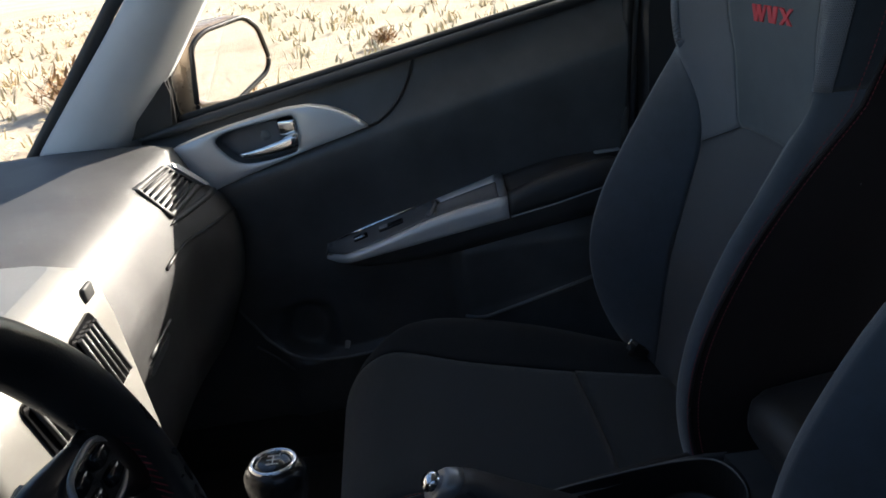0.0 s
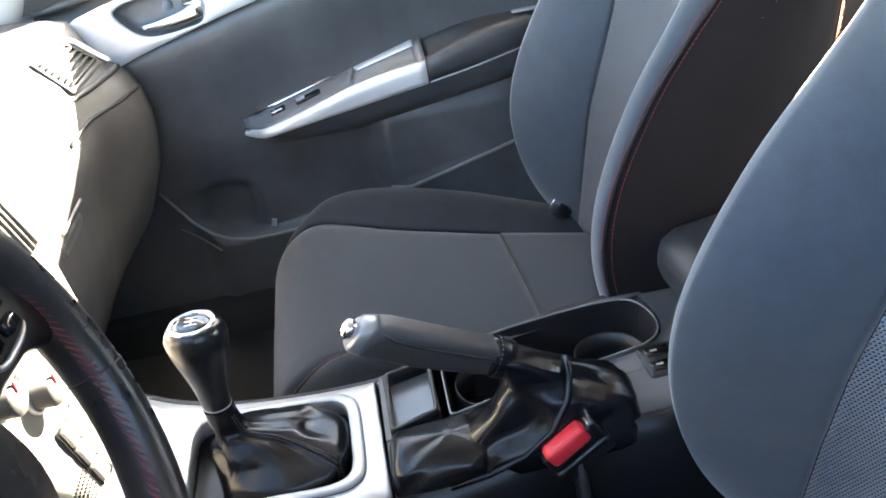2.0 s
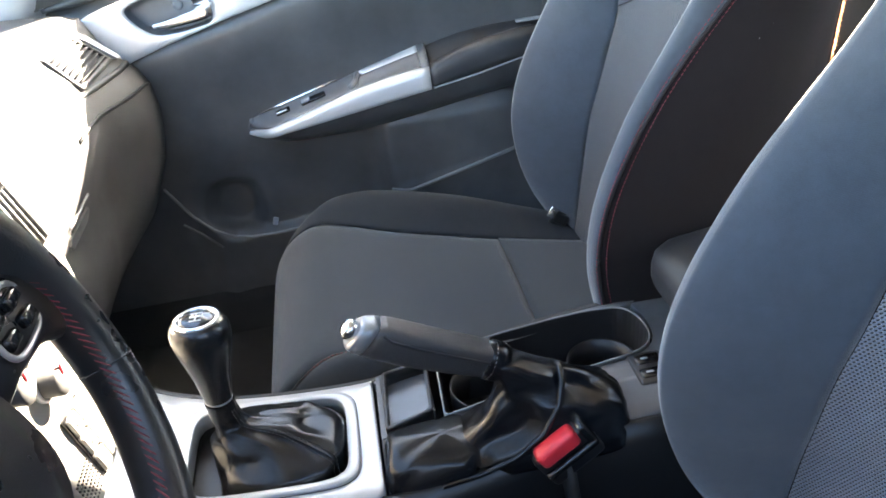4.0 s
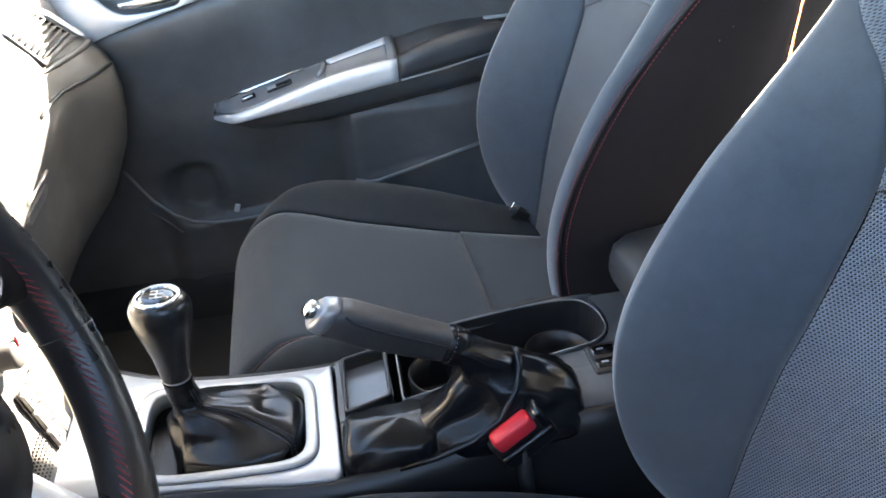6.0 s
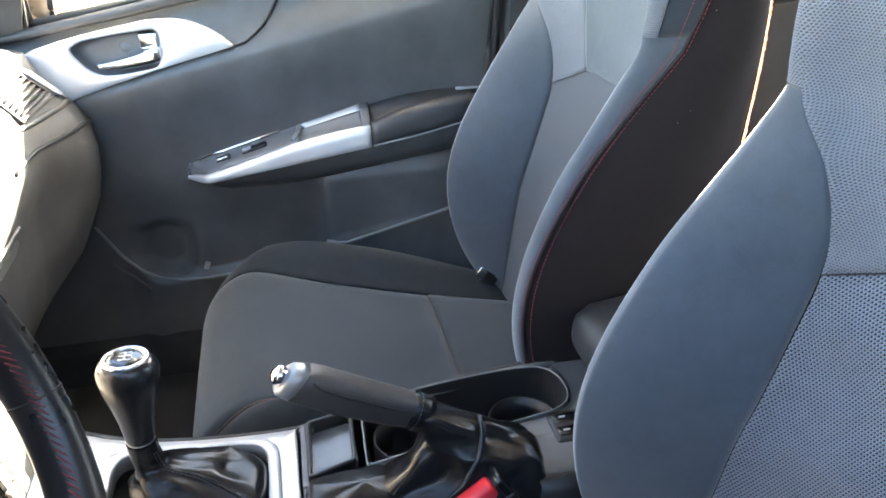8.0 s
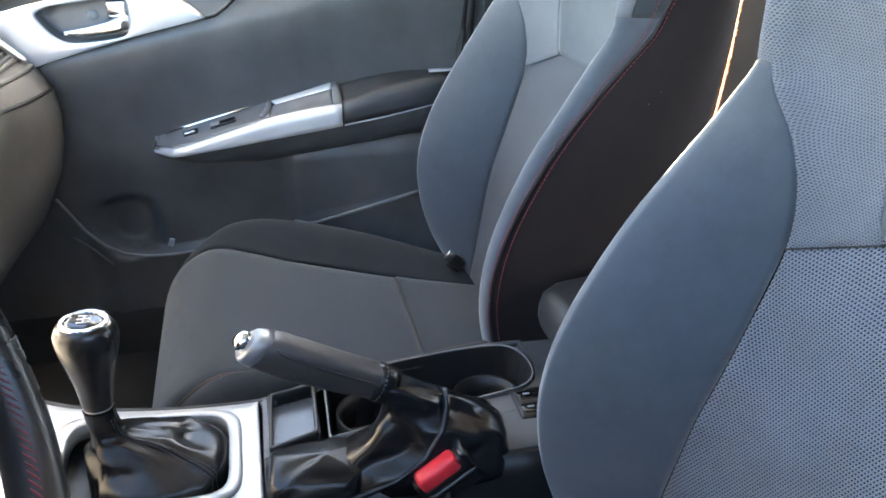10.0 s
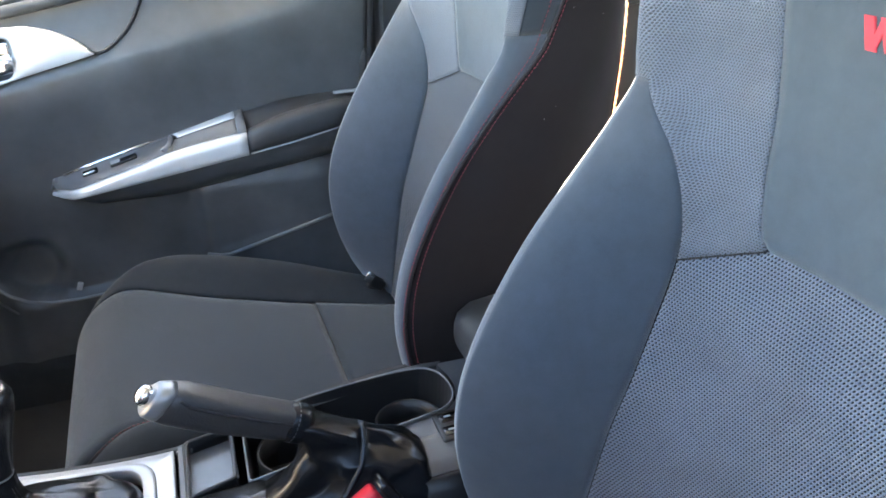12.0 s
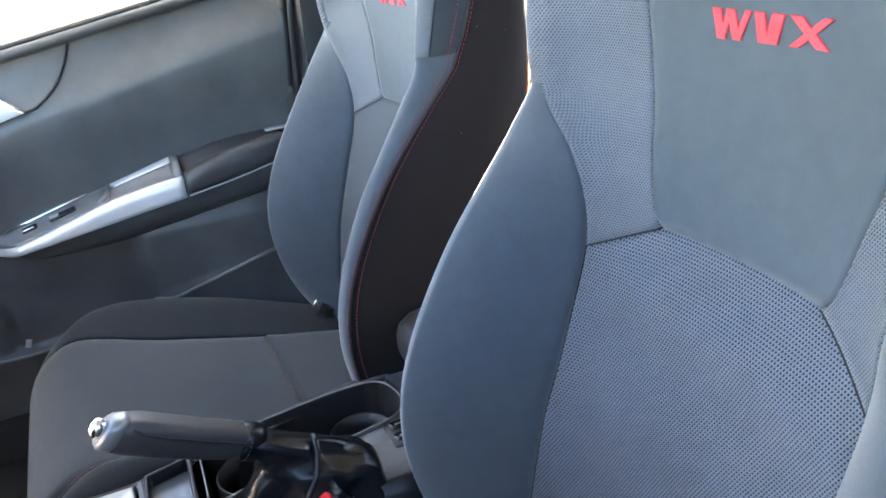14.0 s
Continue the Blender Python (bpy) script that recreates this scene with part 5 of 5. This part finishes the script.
keys = [(0.0, (0.385, -0.050, 0.350, 0.022, 0.020, 0.8, 0.4)), (0.3, (0.386, -0.052, 0.344, 0.032, 0.030, 0.7, 0.9)), (0.7, (0.386, -0.055, 0.326, 0.038, 0.038, 0.6, 0.9)), (1.0, (0.386, -0.056, 0.295, 0.040, 0.042, 0.5, 0.3))]
bpart("boot_tail", loft(boot_shape(blend_levels(keys, 18), 5.0, 0.009, 6, 0.3)), "leather", "creased rear end of the boot")
bpart("boot_front", loft(boot_shape(blend_levels([(0.0, (0.224, -0.066, 0.338, 0.004, 0.003, 1.0, 0.1)), (0.2, (0.220, -0.066, 0.334, 0.032, 0.022, 0.8, 0.7)), (0.5, (0.214, -0.067, 0.327, 0.046, 0.037, 0.6, 0.9)), (1.0, (0.210, -0.067, 0.300, 0.054, 0.044, 0.45, 0.4))], 20), 8.0, 0.006, 5, 0.2)), "leather", "flat creased front of the boot")

# ---- seat belt buckle beside the driver seat ----
buckle = thing("seatbelt_buckle", (0.355, -0.112, 0.26), "seat belt buckle with bright red release button", "seat belt buckle")
kpart = sub(buckle, Matrix.Translation((-0.355, 0.112, -0.26)))
turn = (0, -30, 8)
rot = Euler([radians(a) for a in turn]).to_matrix().to_4x4()


def bk(size, at, bevel, segs=2):
    bm = rbox(size, at, bevel, segs)
    bmesh.ops.transform(bm, matrix=Matrix.Translation((0.336, -0.108, 0.328)) @ rot, verts=bm.verts)
    return bm


kpart("housing", bk((0.066, 0.026, 0.050), (0.003, 0.004, -0.016), 0.006, 3), "black", "black buckle housing")
kpart("button_frame", bk((0.064, 0.008, 0.008), (0.004, -0.013, -0.013), 0.003, 3), "gloss_black", "glossy black lip under the button")
kpart("button_cheek", bk((0.009, 0.024, 0.034), (0.032, -0.003, 0.000), 0.003, 3), "gloss_black", "glossy black cheek beside the button")
kpart("release_button", bk((0.048, 0.020, 0.022), (0.000, -0.003, 0.005), 0.006, 3), "red_button", "bright red release button")
kpart("stalk", tube([(0.345, -0.103, 0.310), (0.350, -0.104, 0.25), (0.358, -0.106, 0.15), (0.365, -0.108, 0.005)], 0.014, 10, 0.6), "rubber", "black buckle stalk")


# ---- front seats ----
def front_seat(at, settle=0.0, worn=0.0, centre="knit", forward=0.0):
    """Sports seat with one-piece head rest; local x to the rear, y to the passenger side.
    centre: the cloth of the backrest centre; forward: how far the inner bolster stands out (0 to 1); settle: how far the cushion has sunk; worn: how far its outer bolster edge is worn back."""
    seat = thing("front_seat", at, "dark grey cloth sports seat with red stitching", "seat", "front seats")
    off, coff = (-0.364, 0, -0.020), (-0.35, 0, -settle)
    CORE = (1.20, 0.0, 0.60)
    CUSH = (0.33, 0.0, 0.10)
    CREST = [(0.12, 0.59), (0.17, 0.558), (0.20, 0.528), (0.25, 0.498), (0.30, 0.478), (0.35, 0.466), (0.40, 0.462), (0.45, 0.468), (0.50, 0.484), (0.55, 0.508), (0.60, 0.537), (0.65, 0.571), (0.70, 0.605), (0.735, 0.625), (0.76, 0.624), (0.80, 0.623), (0.90, 0.632)]
    SEAM = [(0.12, 0.170), (0.31, 0.166), (0.36, 0.160), (0.42, 0.155), (0.48, 0.150), (0.55, 0.150), (0.62, 0.150), (0.657, 0.152), (0.685, 0.162), (0.70, 0.172), (0.72, 0.198), (0.737, 0.213), (0.76, 0.216), (0.90, 0.210)]
    SEAM_X = [(0.12, 0.545), (0.31, 0.572), (0.36, 0.577), (0.42, 0.586), (0.48, 0.601), (0.55, 0.621), (0.59, 0.631), (0.62, 0.634), (0.657, 0.630), (0.70, 0.625), (0.72, 0.626), (0.737, 0.628), (0.76, 0.628), (0.80, 0.628), (0.90, 0.636)]
    BACK = [(0.12, 0.70), (0.3, 0.73), (0.5, 0.762), (0.62, 0.775), (0.75, 0.782), (0.9, 0.772), (1.0, 0.76)]
    WELT = [(0.12, 0.016), (0.45, 0.013), (0.58, 0.014), (0.66, 0.018), (0.72, 0.030), (0.79, 0.050), (0.9, 0.060)]
    YC, YO = 0.226, 0.246
    FORE = [(0.12, 0.0), (0.30, 0.006), (0.44, 0.008), (0.50, 0.012), (0.55, 0.017), (0.60, 0.022), (0.65, 0.025), (0.70, 0.028), (0.74, 0.027), (0.80, 0.016), (0.90, 0.006)]
    BAND = [(0.30, -0.004), (0.44, -0.004), (0.50, -0.002), (0.55, 0.001), (0.60, 0.004), (0.65, 0.006), (0.70, 0.008), (0.80, 0.008), (0.90, 0.004)]

    def cap(x, y, z):
        if z > 0.90:
            k = math.sqrt(max(0.0, 1 - ((z - 0.90) / 0.121) ** 2))
            y *= 0.6 + 0.4 * k
            x = 0.70 + (x - 0.70) * max(k, 0.05)
        return (x, y, z)

    def base(z):
        return curve([(0.1, 0.57), (0.2, 0.588), (0.4, 0.628), (0.56, 0.661), (0.64, 0.674), (0.72, 0.681), (0.82, 0.685), (0.92, 0.688)], z)

    def frontx(y, z):
        a = min(1.0, abs(y) / curve(SEAM, z))
        rise = min(0.030, base(z) - curve(SEAM_X, z))
        lumbar = 0.012 * math.exp(-((z - 0.47) / 0.1) ** 2) * (1 - a * a) + 0.012 * math.exp(-((z - 0.568) / 0.036) ** 2) * (1 - a ** 4)
        return base(z) - 0.016 * forward * step(0.65, 0.80, z) - rise * a ** 2.2 - (base(z) - rise - curve(SEAM_X, z)) * a ** 7 - lumbar

    def insert_w(z):
        w = curve([(0.60, 0.080), (0.632, 0.090), (0.668, 0.099), (0.727, 0.110), (0.772, 0.117), (0.816, 0.124), (0.92, 0.135), (1.02, 0.13)], z)
        return w * (1 - 0.10 * max(0.0, 1 - (z - 0.632) / 0.012) ** 2)

    ZT = 1.015
    part("insert", shell(lambda u, v: cap(frontx((2 * u - 1) * insert_w(0.632 + (ZT - 0.632) * v), 0.632 + (ZT - 0.632) * v) + 0.0004, (2 * u - 1) * insert_w(0.632 + (ZT - 0.632) * v), 0.632 + (ZT - 0.632) * v), 30, 44, 0.02, 0.0008, shift=off, core=CORE), "insert", seat, "smooth grey cloth panel")

    def low_top(u):
        y = abs(u)
        return 0.632 - 0.034 * max(0.0, min(1.0, (y - 0.55) / 0.45))

    def lower(u, v):
        s = 2 * u - 1
        z = 0.17 + (low_top(s) - 0.17) * v
        y = s * curve(SEAM, z)
        return cap(frontx(y, z), y, z)

    part("backrest_centre", shell(lower, 44, 70, 0.02, 0.0014, shift=off, core=CORE), centre, seat, "grey knitted mesh backrest centre")
    for s in (1, -1):
        line_ = []
        for k in range(17):
            q = 0.56 + 0.44 * k / 16
            z = low_top(q)
            line_.append(Vector((frontx(q * curve(SEAM, z), z) - 0.0002, s * q * curve(SEAM, z), z)) + Vector(off))
        part("back_seam", tube(line_, 0.0009, 6), "piping", seat, "dark seam across the backrest")

        def shoulder(u, v):
            z0 = low_top(1 - 0.45 * u)
            z = z0 + (ZT - z0) * v
            ys, w = curve(SEAM, z), insert_w(max(z, 0.634))
            y = ys + (w - ys) * u
            return cap(frontx(y, z), s * y, z)

        def crest(z):
            return curve(CREST, z) + (worn * step(0.70, 0.58, z) if s > 0 else -forward * curve(FORE, z))

        def band(z):
            return curve(WELT, z) + (forward * curve(BAND, z) if s < 0 else 0.0)

        def wrap(u, z):
            """From the inner seam over the crest to the welt."""
            ys = curve(SEAM, z)
            xs, xc = frontx(ys, z), crest(z)
            xt = xc + band(z)
            if u < 0.6:
                t = u / 0.6
                cx_, cy_ = xc + 0.16 * (xs - xc), ys + (YC - ys) * 0.62
                x = xs * (1 - t) ** 2 + cx_ * 2 * t * (1 - t) + xc * t * t
                y = ys * (1 - t) ** 2 + cy_ * 2 * t * (1 - t) + YC * t * t
            else:
                t = (u - 0.6) / 0.4
                cx_, cy_ = xc + 0.001, YO
                x = xc * (1 - t) ** 2 + cx_ * 2 * t * (1 - t) + xt * t * t
                y = YC * (1 - t) ** 2 + cy_ * 2 * t * (1 - t) + YO * t * t
            return cap(x, s * y, z)

        def split(u):
            return 0.740 if s > 0 else 0.754

        def crest_side(u, v):
            return wrap(u, split(u) + (ZT - split(u)) * v)

        def bolster(u, v):
            return wrap(u, 0.13 + (split(u) - 0.13) * v)

        def side(u, v):
            z = 0.10 + (ZT - 0.10) * v
            xt = crest(z) + band(z)
            xb = curve(BACK, z)
            t = u
            x = xt + (xb - xt) * (1 - (1 - t) ** 1.15)
            y = YO + 0.006 * math.sin(math.pi * min(1, t * 1.25)) - 0.060 * max(0.0, (t - 0.35) / 0.65) ** 2
            return cap(x, s * y, z)

        part("shoulder", shell(shoulder, 16, 44, 0.02, 0.0, shift=off, core=(1.2, s * 0.13, 0.75)), "knit_shoulder", seat, "grey knitted mesh shoulder")
        inner = 0.80 if s < 0 else 1.0
        part("shoulder_edge", shell(lambda u, v: crest_side(u * inner, v), 24, 30, 0.012, 0.0, shift=off, core=(0.72, s * 0.15, 0.87)), "knit_edge", seat, "grey knitted mesh shoulder edge")
        if s < 0:
            part("shoulder_side", shell(lambda u, v: crest_side(0.80 + 0.20 * u, v), 14, 30, 0.012, 0.0015, shift=off, core=(0.72, s * 0.15, 0.87)), "cushion", seat, "dark grey cloth beside the shoulder mesh")
        part("bolster", shell(bolster, 40, 60, 0.02, 0.0018, shift=off, core=(0.74, s * 0.20, 0.43)), "bolster", seat, "plain grey cloth side bolster")
        part("side_panel", shell(side, 24, 56, 0.012, 0.002, shift=off, core=(0.65, 0.0, 0.55)), "side", seat, "dark cloth side panel")
        welt, rows = [], ([], [])
        for k in range(60):
            z = 0.14 + (0.94 - 0.14) * k / 59
            edge = Vector(wrap(1.0, z))
            welt.append(edge + Vector(off) - Vector((0, s * 0.0015, 0)))
            rows[0].append(Vector(wrap(0.945, z)) + Vector(off) + Vector((-0.0008, s * 0.0006, 0)) * (1.0 if s < 0 else -0.8))
            rows[1].append(Vector(side(0.028, (z - 0.10) / (ZT - 0.10))) + Vector(off) + Vector((0, s * 0.0006, 0)))
        part("welt", tube(welt, 0.0022, 6), "piping", seat, "dark welt seam")
        for r in rows:
            stitches(r, 0.0040, 0.0014, 0.00062, "red_thread", seat, "stitching", "dark red stitching")

        if s < 0 and forward > 0:
            # Orange-tinted fuzz along the rear edge, for the glow of the sun behind it.
            rng = random.Random(5)
            verts, faces = [], []
            for k in range(2600):
                z = rng.uniform(0.46, 0.95)
                p = Vector(cap(curve(BACK, z) + 0.0006, s * (0.1885 - abs(rng.gauss(0, 0.006))), z)) + Vector(off)
                d = Vector((rng.uniform(0.3, 1.0), s * rng.uniform(0.4, 1.0), rng.uniform(-0.5, 0.5))).normalized()
                w = Vector((rng.uniform(-0.4, 0.4), rng.uniform(-0.4, 0.4), 1.0)).normalized() * 0.00030
                ln, i0 = rng.uniform(0.0012, 0.0042), len(verts)
                verts += [p - w, p + w, p + d * ln]
                faces.append([i0, i0 + 1, i0 + 2])
            tagged(part("rim_glow_fibres", mesh_from("fibres", verts, faces, False), "fibre", seat, "fine cloth fibres tinted orange for the sunlit rim of the seat edge"), kind="stuff")
        if s < 0 and worn > 0:
            rng = random.Random(11)
            verts, faces = [], []
            for k in range(5):
                p = Vector(side(rng.uniform(0.06, 0.6), rng.uniform(0.3, 0.85))) + Vector(off) + Vector((0, s * 0.0006, 0))
                r, turn, i0 = rng.uniform(0.0003, 0.0006), rng.uniform(0, 3), len(verts)
                for q in range(6):
                    a = q * math.tau / 6
                    u0, v0 = 1.8 * r * math.cos(a), r * math.sin(a)
                    verts.append(p + Vector((u0 * math.cos(turn) - v0 * math.sin(turn), 0, u0 * math.sin(turn) + v0 * math.cos(turn))))
                verts.append(p + Vector((0, s * r, 0)))
                faces += [[i0 + q, i0 + (q + 1) % 6, i0 + 6] for q in range(6)]
            tagged(part("lint", mesh_from("lint", verts, faces), "worn_edge", seat, "specks of pale lint on the cloth"), kind="stuff")

        # seat cushion bolster
        def cush(u, v):
            x, z = nose(v)
            lift = curve([(0.0, 0.0), (0.07, 0.010), (0.12, 0.024), (0.18, 0.038), (0.26, 0.047), (0.36, 0.046), (0.46, 0.032), (0.55, 0.016)], x) * (0.45 if s < 0 else 1.0)
            if u < 0.62:
                t = u / 0.62
                y = seam_y(x, s) + (0.212 - seam_y(x, s)) * t
                z += lift * math.sin(min(1.0, t * 1.1) * math.pi / 2) ** 1.3
            else:
                t = (u - 0.62) / 0.38
                y = 0.212 + 0.030 * math.sin(t * math.pi / 2)
                z += lift - 0.085 * (1 - math.cos(t * math.pi / 2))
            x += (0.036 if s > 0 else 0.052) * max(0.0, (y - 0.150) / 0.092) ** 2 * step(0.30, 0.05, x)
            return (x, s * y, max(z, 0.12))

        if s < 0:
            edge = [Vector(cush(0.02, k / 40)) + Vector(coff) for k in range(5, 41)]
            part("cushion_piping", tube([p + Vector((0, 0, 0.0006)) for p in edge], 0.0020, 6), "piping", seat, "dark cushion piping")
            stitches([Vector(cush(0.07, k / 40)) + Vector(coff) + Vector((-0.0006, 0, 0.0014)) for k in range(5, 41)], 0.0036, 0.0022, 0.0007, "red_thread", seat, "stitching", "dark red stitching")
        part("cushion_bolster", shell(cush, 34, 56, 0.02, 0.0025, shift=coff, core=CUSH), "cushion_side", seat, "plain dark cloth cushion side")
        part("valance", shell(lambda u, v: (0.07 + 0.50 * u, s * (0.243 - 0.012 * (1 - v)), 0.07 + (curve([(0.07, 0.150), (0.12, 0.205), (0.2, 0.215), (0.35, 0.20), (0.57, 0.15)], 0.07 + 0.50 * u) - 0.07) * v), 24, 8, 0.012, 0.002, shift=coff, core=CUSH), "side", seat, "dark cushion valance")
        row = [Vector((x, s * 0.2448, z)) + Vector(coff) for x, z in [(0.085, 0.18), (0.10, 0.205), (0.13, 0.222), (0.18, 0.230), (0.26, 0.228), (0.36, 0.215), (0.5, 0.18)]]
        stitches(row, 0.0032, 0.0020, 0.0008, "red_thread", seat, "stitching", "dark red stitching")
        part("rail", rbox((0.46, 0.035, 0.05), (-0.03, s * 0.19, 0.028), 0.006), "black", seat, "black seat rail")

    part("cushion_front", shell(lambda u, v: (lambda p, y: (p[0], y * seam_y(p[0], y), p[1] + 0.004 * (1 - y * y)))(nose(v * 0.8), 2 * u - 1), 26, 46, 0.02, 0.0045, shift=coff, core=CUSH), "cushion", seat, "dark cloth cushion centre")
    part("cushion_rear", shell(lambda u, v: (lambda p, y: (p[0], y * seam_y(p[0], y), p[1] + 0.004 * (1 - y * y)))(nose(0.8 + v * 0.2), 2 * u - 1), 26, 14, 0.02, 0.0018, shift=coff, core=CUSH), "cushion", seat, "dark cloth cushion rear")
    sx_, sz_ = nose(0.8)
    part("cross_seam", tube([Vector((sx_, q * seam_y(sx_, q), sz_ + 0.004 * (1 - q * q) - 0.0042)) + Vector(coff) for q in [k / 10 - 1 for k in range(21)]], 0.0018, 6), "piping", seat, "dark seam across the cushion")
    part("backrest_rear", shell(lambda u, v: (lambda z: cap(curve(BACK, z), (2 * u - 1) * 0.188, z))(0.10 + (ZT - 0.10) * v), 20, 40, 0.012, 0.0, shift=off, core=(-1.0, 0.0, 0.60)), "side", seat, "dark backrest rear panel")
    part("seat_pan", rbox((0.48, 0.44, 0.08), (-0.03, 0, 0.10), 0.02), "black", seat, "black seat pan")
    # raised red embroidery, as plain slanted strokes
    for a, b, w in ((0.054, 0.047, 0.010), (0.041, 0.047, 0.007), (0.041, 0.032, 0.010), (0.024, 0.032, 0.007), (0.014, 0.008, 0.011), (-0.003, 0.001, 0.013), (-0.018, -0.043, 0.013), (-0.045, -0.019, 0.010)):
        ka, kb = (0.058 - a) / 0.108, (0.058 - b) / 0.108
        za, zb = 0.8155 + 0.0025 * ka - 0.010 * forward, 0.7935 + 0.0045 * kb - 0.010 * forward
        w *= 0.88
        outline = [(a + w / 2, za), (a - w / 2, za), (b - w / 2, zb), (b + w / 2, zb)]
        part("embroidery", prism(outline, lambda p, q, c: (frontx(p, q) - 0.0012 + c + off[0], p, q + off[2]), 0.004, 0.0005), "embroidery", seat, "raised red embroidery stroke")
    return seat


def seam_y(x, s):
    """Half width of the cushion centre at a depth, on the side s."""
    return 0.150 + 0.034 * step(0.22, 0.03, x) + (0.018 + 0.026 * step(0.06, 0.2, x) if s < 0 else 0.0)


def nose(v):
    return (curve([(a, b) for a, b, c in NOSE_ALL], v), curve([(a, c) for a, b, c in NOSE_ALL], v))


NOSE_ALL = [(0.0, 0.050, 0.12), (0.10, 0.008, 0.162), (0.18, 0.006, 0.205), (0.26, 0.034, 0.253), (0.34, 0.086, 0.285), (0.45, 0.15, 0.281), (0.6, 0.25, 0.252), (0.8, 0.40, 0.209), (1.0, 0.56, 0.17)]
seat = front_seat((0.355, 0.358, 0.003), 0.0, 0.007, "knit_fine", 1.0)
driver = front_seat((0.340, -0.355, 0.032), 0.034, -0.005)
tagged(seat, "dark grey cloth front passenger seat with red stitching")
tagged(driver, "dark grey mesh and cloth driver seat with red stitching")

# lap belt anchor beside the passenger seat
anchor = thing("belt_anchor", (0.515, 0.530, 0.195), "seat belt end with a small metal anchor on the seat cushion", "seat belt")
part("webbing", tube([(0.060, 0.030, -0.035), (0.035, 0.022, -0.012), (0.012, 0.008, 0.010), (-0.004, 0.0, 0.026)], 0.014, 10, 0.16, (0, 1, 0)), "belt", anchor, "black webbing")
part("anchor_plate", rbox((0.016, 0.006, 0.022), (-0.006, -0.004, 0.036), 0.002, 2, (0, 35, 0)), "chrome", anchor, "small bright metal plate")
part("anchor_foot", rbox((0.030, 0.012, 0.020), (0.010, 0.006, 0.014), 0.004, 2, (0, 35, 0)), "black", anchor, "black plastic belt end")
